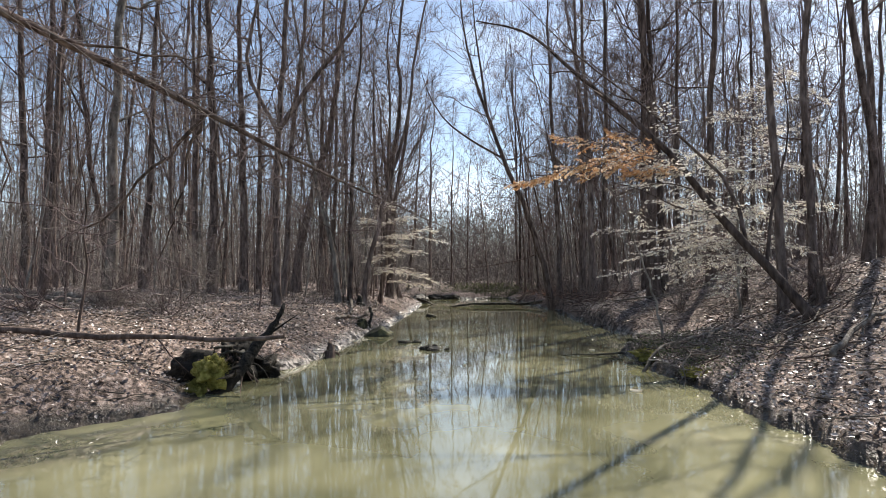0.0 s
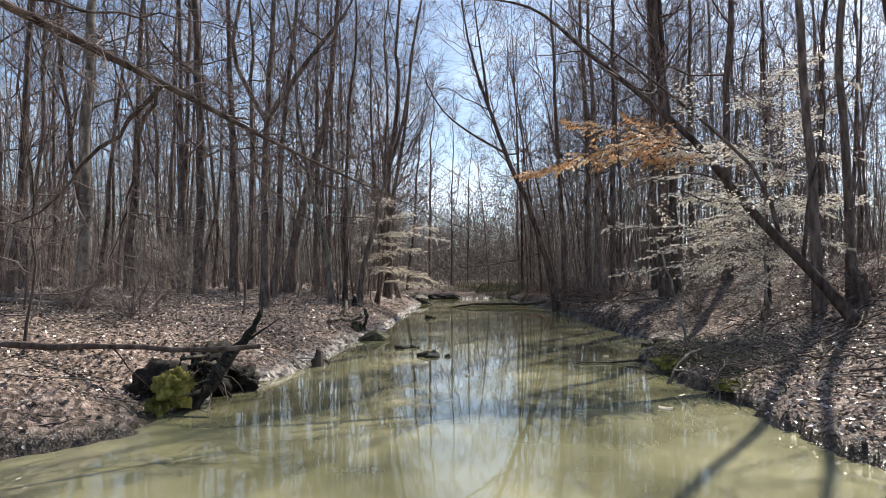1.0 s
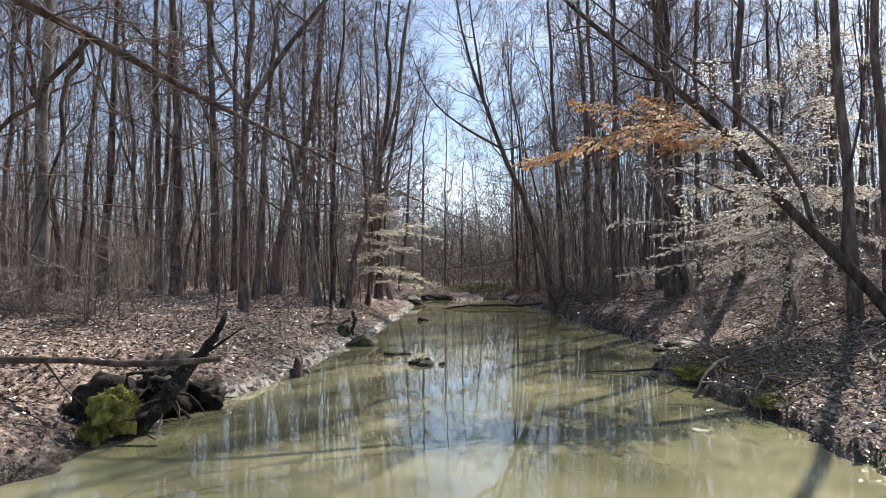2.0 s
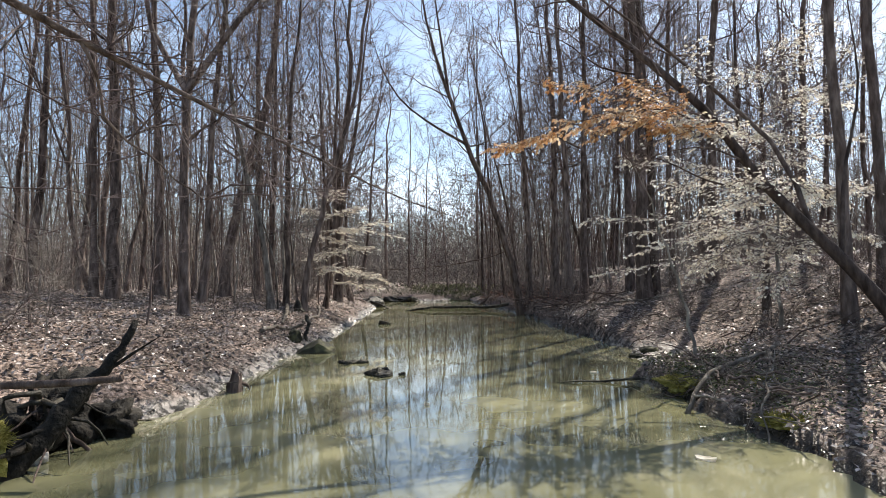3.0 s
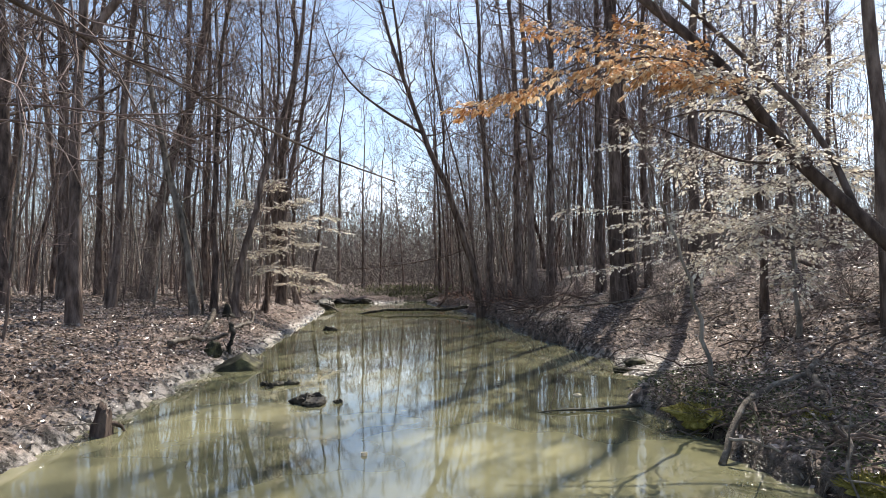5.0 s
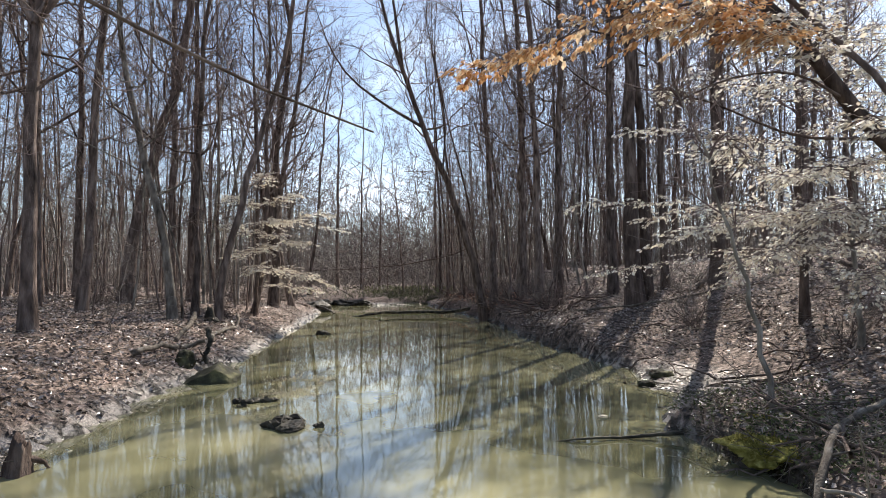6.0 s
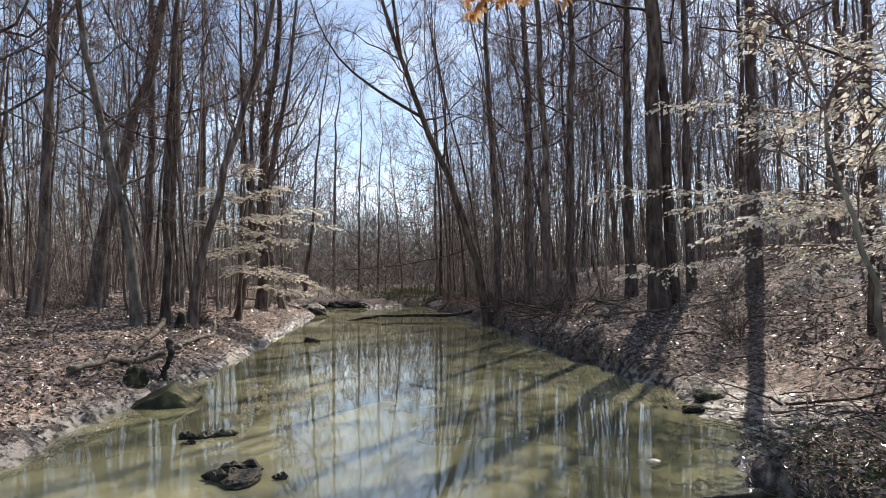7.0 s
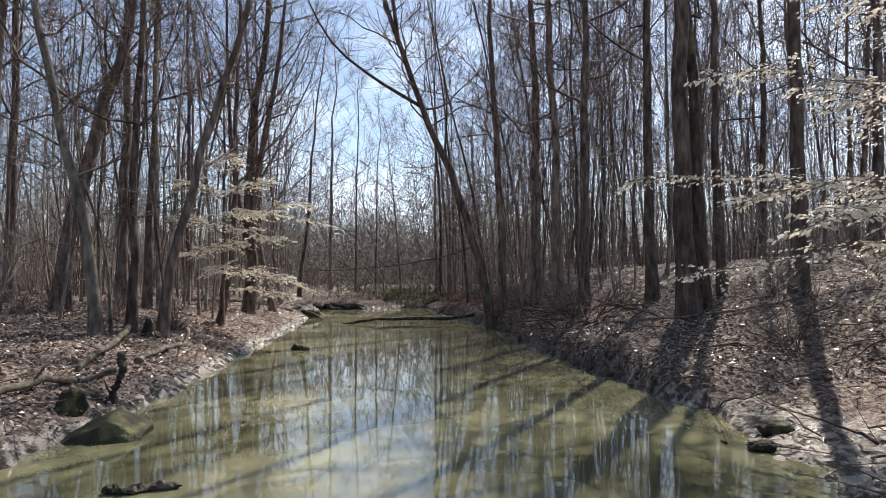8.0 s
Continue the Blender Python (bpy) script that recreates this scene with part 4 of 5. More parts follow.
def overhanging_limb():
    """A long dead limb that reaches down over the creek from a tree on the left bank."""
    rng = np.random.RandomState(41)
    base = (-10.6, 2.6, float(ground_z(-10.6, 2.6)) - 0.1)
    o = np.array(base)
    root = tagged(new("leaning_tree"), "dark dead leaning tree with a long twiggy limb over the creek", "tree")
    root.location = base
    g = Geo()
    st = smoothed(np.array([base, (-10.3, 2.7, 4.0), (-9.2, 3.2, 6.1), (-8.0, 3.96, 5.85), (-6.0, 5.31, 4.98), (-4.0, 6.65, 4.12), (-3.0, 7.33, 3.68), (-2.0, 8.0, 3.2), (-1.2, 8.53, 2.86), (-0.55, 8.98, 2.62), (0.02, 9.19, 2.37), (0.57, 9.34, 2.2)]) - o, 40)
    r = np.interp(np.linspace(0, 1, 40), [0, 0.3, 0.5, 0.74, 0.9, 1], [0.16, 0.12, 0.06, 0.038, 0.011, 0.004])
    g.tubes(st[None], r[None], 9)
    part("trunk", g, DARK_BARK, root)
    c = Geo()
    part_idx = np.arange(18, 36)
    n = 110
    i = rng.choice(part_idx, n)
    s = st[i]
    ax = unit(st[np.minimum(i + 1, 39)] - st[i])
    d = unit(ax * rng.uniform(-0.2, 1.0, (n, 1)) + rng.randn(n, 3) * [0.6, 0.6, 0.6] + [0, 0, -0.15])
    ln = rng.uniform(0.35, 1.5, n) * np.interp(i, [18, 39], [1.4, 0.6])
    q = np.linspace(0, 1, 6)
    b = s[:, None] + d[:, None] * (ln[:, None] * q)[..., None] + np.cumsum(rng.randn(n, 6, 3), 1) * 0.05
    b[:, 0] = s
    c.tubes(b, np.linspace(0.0065, 0.002, 6)[None].repeat(n, 0), 4)
    m = n * 12
    par = np.repeat(np.arange(n), 12)
    j = rng.randint(1, 6, m)
    d2 = unit(d[par] + rng.randn(m, 3) * 0.7)
    t = b[par, j][:, None] + d2[:, None] * (rng.uniform(0.1, 0.4, m)[:, None] * np.array([0, 0.5, 1]))[..., None]
    t[:, 1:] += rng.randn(m, 2, 3) * 0.02
    c.tubes(t, np.array([[0.003, 0.0024, 0.0013]]).repeat(m, 0), 3)
    for path, r0 in (([(-2.9, 7.4, 3.62), (-3.5, 7.5, 3.05), (-4.25, 7.65, 2.4), (-5.0, 7.85, 2.1)], 0.026), ([(-2.95, 7.36, 3.6), (-3.2, 7.55, 2.95), (-3.45, 7.75, 2.4), (-3.65, 7.95, 1.9)], 0.022),
                     ([(-2.2, 7.86, 3.3), (-2.1, 8.1, 2.8), (-1.75, 8.3, 2.45), (-1.5, 8.4, 2.2)], 0.014), ([(-5.0, 5.98, 4.5), (-5.2, 6.4, 3.7), (-5.0, 6.9, 3.1), (-5.3, 7.3, 2.5)], 0.024),
                     ([(-4.2, 6.5, 4.2), (-3.3, 6.7, 4.1), (-2.5, 7.2, 4.2)], 0.018)):
        lp = smoothed(path, 12) - o
        lp[1:] += rng.randn(11, 3) * 0.025
        w = Geo()
        w.tubes(lp[None], np.linspace(r0, 0.006, 12)[None], 6)
        part("limb", w, DARK_BARK, root)
        k = 9
        i = rng.randint(3, 12, k)
        d = unit(rng.randn(k, 3) * [0.8, 0.5, 0.5] + [0.25, 0, -0.15])
        ln = rng.uniform(0.5, 1.5, k)
        b = lp[i][:, None] + d[:, None] * (ln[:, None] * q)[..., None] + np.cumsum(rng.randn(k, 6, 3), 1) * 0.035
        b[:, 0] = lp[i]
        c.tubes(b, np.linspace(0.007, 0.002, 6)[None].repeat(k, 0), 4)
        par, j = np.repeat(np.arange(k), 8), rng.randint(1, 6, k * 8)
        t = b[par, j][:, None] + unit(d[par] + rng.randn(k * 8, 3) * 0.7)[:, None] * (rng.uniform(0.1, 0.45, k * 8)[:, None] * np.array([0, 0.5, 1]))[..., None]
        c.tubes(t, np.array([[0.0035, 0.0025, 0.0015]]).repeat(k * 8, 0), 3)
    part("crown", c, TWIG, root, "dark tangled dead twigs")
    # long thin shoots that bow outwards and down
    c = Geo()
    k = 18
    i = rng.randint(17, 31, k)
    d = unit(np.stack([rng.uniform(0.3, 1.0, k), rng.randn(k) * 0.5, rng.uniform(-0.6, 0.35, k)], 1))
    ln = rng.uniform(1.1, 2.6, k)
    s10 = np.linspace(0, 1, 10)
    b = st[i][:, None] + d[:, None] * (ln[:, None] * s10)[..., None] + np.cumsum(rng.randn(k, 10, 3), 1) * 0.02
    b[..., 2] -= ln[:, None] * 0.28 * s10 ** 2
    b[:, 0] = st[i]
    c.tubes(b, np.linspace(0.0055, 0.002, 10)[None].repeat(k, 0), 4)
    par, j = np.repeat(np.arange(k), 7), rng.randint(2, 10, k * 7)
    t = b[par, j][:, None] + unit(d[par] + rng.randn(k * 7, 3) * 0.6)[:, None] * (rng.uniform(0.15, 0.5, k * 7)[:, None] * np.array([0, 0.5, 1]))[..., None]
    c.tubes(t, np.array([[0.0035, 0.0025, 0.0015]]).repeat(k * 7, 0), 3)
    part("shoots", c, TWIG_PALE, root, "long pale thin shoots")


overhanging_limb()


# ---- low growth, fallen wood and stones ----
def sapling(seed, height, spread, pale):
    rng = np.random.RandomState(seed)
    root = tagged(new("sapling"), "thin twiggy leafless sapling" if not pale else "pale twiggy leafless shrub", "sapling", "understorey saplings")
    g = Geo()
    k = 10
    q = np.linspace(0, 1, k)
    stem = np.stack([np.cumsum(rng.randn(k)) * 0.04 + spread * q ** 1.5 * 0.4, np.cumsum(rng.randn(k)) * 0.04, q * height], 1)
    g.tubes(stem[None], np.linspace(0.02, 0.005, k)[None] * height / 3, 5)
    part("stem", g, BARK_PALE if pale else BARK, root)
    c = Geo()
    crown_geo(c, stem, np.linspace(0.02, 0.006, k), rng, 12, 5, 3, 0.12, 0.34, 0.0028, 0.6)
    part("crown", c, TWIG_PALE if pale else TWIG, root)
    return root


def understorey():
    rng = np.random.RandomState(51)
    stock = [sapling(300, 3.2, 1.0, False), sapling(301, 2.2, 0.6, True), sapling(302, 4.2, 1.2, False), sapling(303, 1.5, 0.4, True)]
    spots = [(-5.6, 9.2), (-6.4, 10.6), (-7.6, 12.2), (-5.0, 12.6), (-6.0, 13.8), (-9.2, 13.2), (-4.4, 14.6), (-7.2, 16.6), (-10.4, 16.2), (-4.0, 18.8), (-6.2, 19.4), (-3.4, 25.0), (-4.6, 24.0), (-9.8, 18.6), (-5.2, 21.0), (-2.4, 33.0), (-3.4, 35.5), (-2.6, 37.4),
             (6.2, 24.4), (6.9, 28.6), (6.0, 33.0), (6.6, 36.0), (8.8, 26.8), (7.2, 18.8), (9.8, 18.6), (10.2, 22.0), (9.0, 14.6), (6.1, 38.5), (2.5, 50.5), (-0.8, 51.0), (4.2, 50.0), (-3.6, 50.6), (1.0, 53.0), (-6.0, 46.5 - 5)]
    used = set()
    for i, (x, y) in enumerate(spots):
        src = stock[i % 4]
        s = rng.uniform(0.8, 1.3)
        m = pose(x, y, float(ground_z(x, y)) - 0.05, rng.randn() * 6, rng.randn() * 6, rng.uniform(0, 360)) @ Matrix.Diagonal((s, s, s, 1))
        if src.name in used:
            copy_thing(src, m)
        else:
            used.add(src.name)
            src.matrix_basis = m


understorey()


def shrub(seed, pale):
    """A many-stemmed twiggy bush."""
    rng = np.random.RandomState(seed)
    root = tagged(new("shrub"), "low tangled leafless shrub with thin brown stems", "shrub", "bank shrubs")
    n = 16
    d = unit(rng.randn(n, 3) * [0.6, 0.6, 0.25] + [0, 0, 0.8])
    ln = rng.uniform(0.6, 1.7, n)
    q = np.linspace(0, 1, 6)
    s = d[:, None] * (ln[:, None] * q)[..., None] + np.cumsum(rng.randn(n, 6, 3), 1) * 0.03
    s[:, 0] = rng.randn(n, 3) * [0.1, 0.1, 0]
    for i in range(n):
        g = Geo()
        g.tubes(s[i:i + 1], np.linspace(0.011, 0.004, 6)[None], 4)
        part("stem", g, TWIG, root)
    c = Geo()
    m = 330
    par, j = rng.randint(0, n, m), rng.randint(1, 6, m)
    d2 = unit(d[par] + rng.randn(m, 3) * 0.8)
    tw = s[par, j][:, None] + d2[:, None] * (rng.uniform(0.12, 0.6, m)[:, None] * np.array([0, 1]))[..., None]
    c.tubes(tw, np.array([[0.0045, 0.0015]]).repeat(m, 0), 3)
    part("crown", c, TWIG_PALE if pale else TWIG, root)
    return root


def shrubs():
    rng = np.random.RandomState(57)
    stock = [shrub(400, True), shrub(401, False), shrub(402, True)]
    left = [(-6.6, 8.0), (-7.4, 11.0)] + [(-rng.uniform(5.2, 9.0), rng.uniform(11.2, 15.5)) for _ in range(5)] + [(-rng.uniform(3.0, 7.0), rng.uniform(24, 40)) for _ in range(10)]
    right = [(5.9 + 2.6 * rng.rand(), rng.uniform(17.5, 42)) for _ in range(18)] + [(rng.uniform(5.2, 8.5), rng.uniform(9.5, 16)) for _ in range(3)] + [(rng.uniform(8, 13), rng.uniform(15, 26)) for _ in range(6)]
    for i, (x, y) in enumerate(left + right):
        if float(bank_distance(x, y)) < 0.4:
            continue
        sc = rng.uniform(0.6, 1.15)
        m = pose(x, y, float(ground_z(x, y)) - 0.04, rng.randn() * 8, rng.randn() * 8, rng.uniform(0, 360)) @ Matrix.Diagonal((sc, sc, sc, 1))
        if i < 3:
            stock[i].matrix_basis = m
        else:
            copy_thing(stock[i % 3], m)


shrubs()


def log(name, points, r0, r1, mat, label, seed, stubs=3, group="fallen logs"):
    """A fallen log along points with broken side stubs."""
    rng = np.random.RandomState(seed)
    o = np.array(points[0])
    root = tagged(new(name), label, "log", group)
    root.location = points[0]
    p = smoothed(np.array(points, float) - o, 18)
    p[1:-1] += rng.randn(16, 3) * min(r0, 0.05) * 0.25
    r = np.linspace(r0, r1, 18) * (1 + rng.randn(18) * 0.06)
    g = Geo()
    g.tubes(np.concatenate([p[:1], p, p[-1:]])[None], np.concatenate([[0.002], r, [0.002]])[None], 9)
    stem = part("stem", g, mat, root)
    for _ in range(stubs):
        i = rng.randint(3, 15)
        d = unit(rng.randn(3) + [0, 0, 0.6])
        s = Geo()
        k = np.linspace(0, 1, 5)[:, None]
        s.tubes((p[i] + d * k * rng.uniform(0.25, 0.8) + np.cumsum(rng.randn(5, 3), 0) * 0.012 * (k > 0))[None], np.linspace(max(r[i] * 0.4, 0.008), 0.004, 5)[None], 5)
        part("branch_stub", s, mat, stem)
    return root


def gz(x, y, up=0.0):
    return (x, y, float(ground_z(x, y)) + up)


log("fallen_log", [(-8.6, 8.9, 1.0), (-7.4, 8.8, 0.86), (-6.4, 8.8, 0.88), (-5.2, 8.86, 0.78), (-4.4, 8.85, 0.78), (-3.2, 8.92, 0.72), (-2.3, 8.9, 0.76)], 0.062, 0.03, DARK_BARK, "long dark fallen log lying over the muddy bank", 61, 5)
log("fallen_log", [gz(-12.8, 17.4, 0.1), gz(-10, 15.6, 0.12), gz(-7.3, 13.9, 0.1)], 0.12, 0.09, DEAD, "weathered brown fallen log on the forest floor", 62)
log("fallen_log", [gz(-11.0, 14.2, 0.08), gz(-8.5, 13.9, 0.1), gz(-6.6, 14.3, 0.06)], 0.07, 0.05, DEAD, "thin weathered fallen log on leaf litter", 63)
log("fallen_log", [(0.25, 34.4, -0.04), (0.9, 34.4, 0.1), (1.6, 34.4, 0.17), (2.83, 34.4, 0.19), (4.65, 34.4, 0.2), (6.2, 34.5, 0.42)], 0.05, 0.09, WET, "dark fallen log lying across the creek", 64, 2)
log("fallen_log", [(-2.95, 17.0, 0.5), (-2.85, 17.34, 0.52), (-2.82, 18.1, 0.5), (-2.6, 18.64, 0.4), (-2.3, 18.75, 0.5)], 0.05, 0.04, DEAD, "crooked pale dead branch on the muddy bank", 65, 2)
log("fallen_log", [(-2.57, 20.3, 0.43), (-2.6, 21.2, 0.46), (-2.56, 22.0, 0.48), (-2.46, 22.77, 0.56), (-2.5, 22.9, 0.75)], 0.05, 0.04, DEAD, "mossy dead branch end on the muddy bank", 66, 1)
log("fallen_log", [(-2.2, 18.35, 0.05), (-2.2, 18.45, 0.3), (-2.17, 18.59, 0.55), (-2.25, 18.7, 0.72)], 0.045, 0.05, WET, "dark forked root stub on the bank", 67, 2)
log("fallen_log", [(-2.85, 18.9, 0.5), (-2.9, 19.3, 0.58), (-3.07, 20.62, 0.66), (-3.37, 22.23, 0.84)], 0.04, 0.06, DEAD, "bleached dead branch on leaf litter", 68, 2)
log("leaning_snag", [(-3.2, 8.7, -0.05), (-2.95, 9.0, 0.3), (-2.74, 9.3, 0.66), (-2.6, 9.5, 0.9), (-2.5, 9.62, 1.2)], 0.13, 0.03, SHADE_SOIL, "dark wet snag leaning out of the creek bank", 69, 4)
log("fallen_log", [gz(-5.5, 34.5, 0.08), gz(-3.2, 36.5, 0.1), gz(-1.9, 38.2, 0.05)], 0.1, 0.06, BARK, "dark fallen trunk at the bend of the creek", 70, 2)
log("fallen_log", [(-1.9, 39.5, 0.35), (-1.2, 38.6, 0.22), (-0.6, 37.2, 0.0)], 0.09, 0.03, WET, "dark dead limb dipping into the creek", 71, 2)
log("fallen_log", [gz(6.2, 22.3, 0.1), gz(7.4, 20.6, 0.12), gz(8.6, 19.4, 0.1)], 0.03, 0.015, DEAD, "pale thin dead branch on the bank", 72, 3)
log("fallen_log", [gz(5.2, 8.2, 0.1), gz(6.3, 9.2, 0.14), gz(7.8, 9.8, 0.1)], 0.045, 0.03, DEAD, "grey dead branch on the leaf-covered bank", 73, 4)
log("fallen_log", [gz(8.6, 20.5, 0.1), gz(10.5, 22.5, 0.2), gz(12.5, 23.5, 0.1)], 0.07, 0.05, BARK, "dark fallen log along the crest of the bank", 74, 3)
log("fallen_log", [gz(10.2, 17.5, 0.12), gz(11.2, 20.0, 0.2), gz(12.6, 22.0, 0.1)], 0.06, 0.04, BARK, "dark fallen log along the crest of the bank", 75, 3)


def root_plate():
    """Exposed roots under the left bank."""
    rng = np.random.RandomState(81)
    root = tagged(new("root_tangle"), "dark tangle of exposed wet roots in the creek bank", "roots")
    root.location = (-3.2, 9.35, 0.12)
    for i in range(22):
        a = rng.uniform(-0.5, 3.6)
        d = np.array([math.cos(a), -abs(math.sin(a)), rng.uniform(-0.5, 0.5)])
        q = np.linspace(0, 1, 8)[:, None]
        p = d * q * rng.uniform(0.3, 0.75) + np.cumsum(rng.randn(8, 3), 0) * 0.06 + [0, 0, 0.25]
        p[:, 2] -= q[:, 0] ** 2 * 0.35
        g = Geo()
        g.tubes(p[None], np.linspace(rng.uniform(0.012, 0.045), 0.005, 8)[None], 6)
        part("root", g, DARK_BARK if i % 3 == 0 else WET, root)


root_plate()


def lump(name, x, y, z, size, mat, label, category, seed, rough=0.18, cuts=4, group=""):
    """A rounded or broken stone: a sphere pushed by noise and cut by a few planes."""
    rng = np.random.RandomState(seed)
    bm = bmesh.new()
    bmesh.ops.create_icosphere(bm, subdivisions=4, radius=1.0)
    planes = [(Vector(unit(rng.randn(3))), rng.uniform(0.55, 0.8)) for _ in range(cuts)]
    for v in bm.verts:
        for n, d in planes:
            over = v.co.dot(n) - d
            if over > 0:
                v.co -= n * over * 0.92
        v.co *= 1 + rough * (noise.noise(v.co * 1.7 + Vector((seed, 0, 0))) + 0.4 * noise.noise(v.co * 5.0))
        v.co = Vector((v.co.x * size[0], v.co.y * size[1], v.co.z * size[2]))
    me = bpy.data.meshes.new(name)
    bm.to_mesh(me)
    bm.free()
    me.materials.append(mat)
    me.polygons.foreach_set("use_smooth", [True] * len(me.polygons))
    ob = tagged(new(name, me), label, category, group)
    ob.matrix_world = pose(x, y, z, 0, 0, rng.uniform(0, 360))
    return ob


def wedge_boulder():
    """The boulder at the water's edge: a slanting slab with a bright facet."""
    bm = bmesh.new()
    bmesh.ops.create_cube(bm, size=1.0)
    bmesh.ops.subdivide_edges(bm, edges=bm.edges[:], cuts=14, use_grid_fill=True)
    for v in bm.verts:
        x, y, z = v.co
        top = 0.02 + 0.26 * min(max((x + 0.5) * 1.67, 0), 1) - 0.5 * max(0, x - 0.1) - 0.1 * max(0, -y)
        v.co = Vector((x * 0.84, y * 0.6 * (1 - 0.45 * max(0, z) - 0.3 * max(0, -x)), -0.2 + (z + 0.5) * (0.2 + top)))
        s = v.co.normalized()
        v.co += s * 0.045 * noise.noise(v.co * 4.0) + s * 0.02 * noise.noise(v.co * 11.0)
    me = bpy.data.meshes.new("boulder")
    bm.to_mesh(me)
    bm.free()
    me.materials.append(ROCK)
    me.polygons.foreach_set("use_smooth", [True] * len(me.polygons))
    ob = tagged(new("boulder", me), "grey-green wedge-shaped boulder at the water's edge", "rock")
    ob.matrix_world = pose(-1.8, 17.12, 0.0, 0, 0, 4)


wedge_boulder()
# added lumps: the undercut's shade is put into their black colour
lump("mud_hollow", -3.75, 9.45, 0.2, (0.3, 0.6, 0.28), SHADE_SOIL, "soil lump blackened for the shade under the roots", "bank", 12, 0.5, 0, "dark undercut soil")
lump("mud_hollow", -3.3, 9.85, 0.28, (0.42, 0.3, 0.36), SHADE_SOIL, "root-bound soil blackened for the shade behind the leaning snag", "bank", 13, 0.7, 1, "dark undercut soil")
lump("mud_hollow", -2.95, 10.2, 0.12, (0.3, 0.25, 0.2), SHADE_SOIL, "low clod of wet soil at the water, blackened as shade", "bank", 14, 0.7, 1, "dark undercut soil")
lump("moss_clump", -3.38, 8.45, 0.06, (0.12, 0.1, 0.12), MOSS, "dull moss on the foot of the bank", "moss", 15, 0.6, 0)
lump("stone", -2.32, 17.5, 0.28, (0.15, 0.14, 0.2), ROCK, "rounded mossy stone standing on the bank", "rock", 17, 0.35, 2)
lump("stone", 5.28, 16.05, float(ground_z(5.28, 16.05)) + 0.05, (0.19, 0.13, 0.075), ROCK, "flat dark stone on the leaf-covered bank", "rock", 4, 0.3, 1)
lump("stone", 4.8, 15.6, 0.04, (0.14, 0.1, 0.055), ROCK, "low dark stone at the water's edge", "rock", 5, 0.35, 1)
lump("moss_clump", -3.2, 8.55, 0.3, (0.19, 0.14, 0.19), MOSS, "bright yellow-green moss clump on the bank", "moss", 7, 0.75, 1)
lump("stone", -3.3, 9.02, 0.05, (0.13, 0.08, 0.07), PALE_STONE, "small pale stone at the foot of the dark roots", "rock", 31, 0.3, 2, "pale stones")
lump("stone", -3.08, 9.1, 0.05, (0.08, 0.06, 0.06), PALE_STONE, "small pale stone at the foot of the dark roots", "rock", 32, 0.3, 2, "pale stones")
lump("moss_clump", 3.92, 9.35, 0.14, (0.26, 0.15, 0.07), MOSS, "bright green moss cushion on wet soil by the water", "moss", 8, 0.6, 0)
lump("moss_clump", 3.95, 11.65, 0.15, (0.3, 0.34, 0.1), MOSS, "flat green moss on wet soil by the water", "moss", 21, 0.7, 0)
lump("moss_clump", 4.4, 12.2, 0.22, (0.22, 0.3, 0.07), MOSS, "flat green moss among dead sticks", "moss", 22, 0.7, 0)
lump("moss_clump", 4.5, 10.7, 0.28, (0.2, 0.2, 0.08), MOSS, "small moss cushion among dead sticks", "moss", 23, 0.7, 0)
lump("mud_mound", -1.6, 39.8, 0.15, (0.9, 0.6, 0.4), WET, "dark root-bound mud mound at the bend", "mound", 11, 0.4, 0)


def stump(x, y, z, h, r, lean, mat, label, seed):
    """A rotten stump: a lobed, tapering stem with a jagged broken top and a few roots."""
    rng = np.random.RandomState(seed)
    root = tagged(new("stump"), label, "stump", "rotten stumps")
    root.location = (x, y, z)
    k, m = 18, 9
    a = np.arange(k) * 2 * np.pi / k
    lobes = 1 + 0.18 * np.sin(3 * a + rng.rand() * 6) + 0.12 * np.sin(7 * a + rng.rand() * 6)
    top = h * (0.86 + 0.14 * np.sin(a + rng.rand() * 6)) + rng.randn(k) * h * 0.06
    v = []
    for i in range(m):
        f = i / (m - 1)
        rr = r * (1.5 - 0.95 * f ** 0.6) * lobes * (1 + rng.randn(k) * 0.06)
        v.append(np.stack([np.cos(a) * rr + lean[0] * f, np.sin(a) * rr + lean[1] * f, -0.12 + f * (top + 0.12)], 1))
    v.append(v[-1] * [0.45, 0.45, 0.8] + [lean[0] * 0.5, lean[1] * 0.5, -0.02])
    v.append(v[-1] * [0.05, 0.05, 0.6] + [lean[0] * 0.9, lean[1] * 0.9, 0])
    i, j = np.meshgrid(np.arange(m + 1), np.arange(k), indexing="ij")
    g = Geo()
    g.add(np.concatenate(v), np.stack([i * k + j, i * k + (j + 1) % k, (i + 1) * k + (j + 1) % k, (i + 1) * k + j], -1).reshape(-1, 4))
    trunk = part("trunk", g, mat, root)
    for _ in range(5):
        b = rng.uniform(0, 6.283)
        q = np.linspace(0, 1, 6)[:, None]
        p = np.array([math.cos(b), math.sin(b), 0]) * (r * 0.8 + q * rng.uniform(0.06, 0.18)) + np.array([0, 0, 0.08]) * (1 - q * 1.4) + np.cumsum(rng.randn(6, 3), 0) * 0.012
        w = Geo()
        w.tubes(p[None], np.linspace(r * 0.35, 0.008, 6)[None], 6)
        part("root", w, mat, trunk)


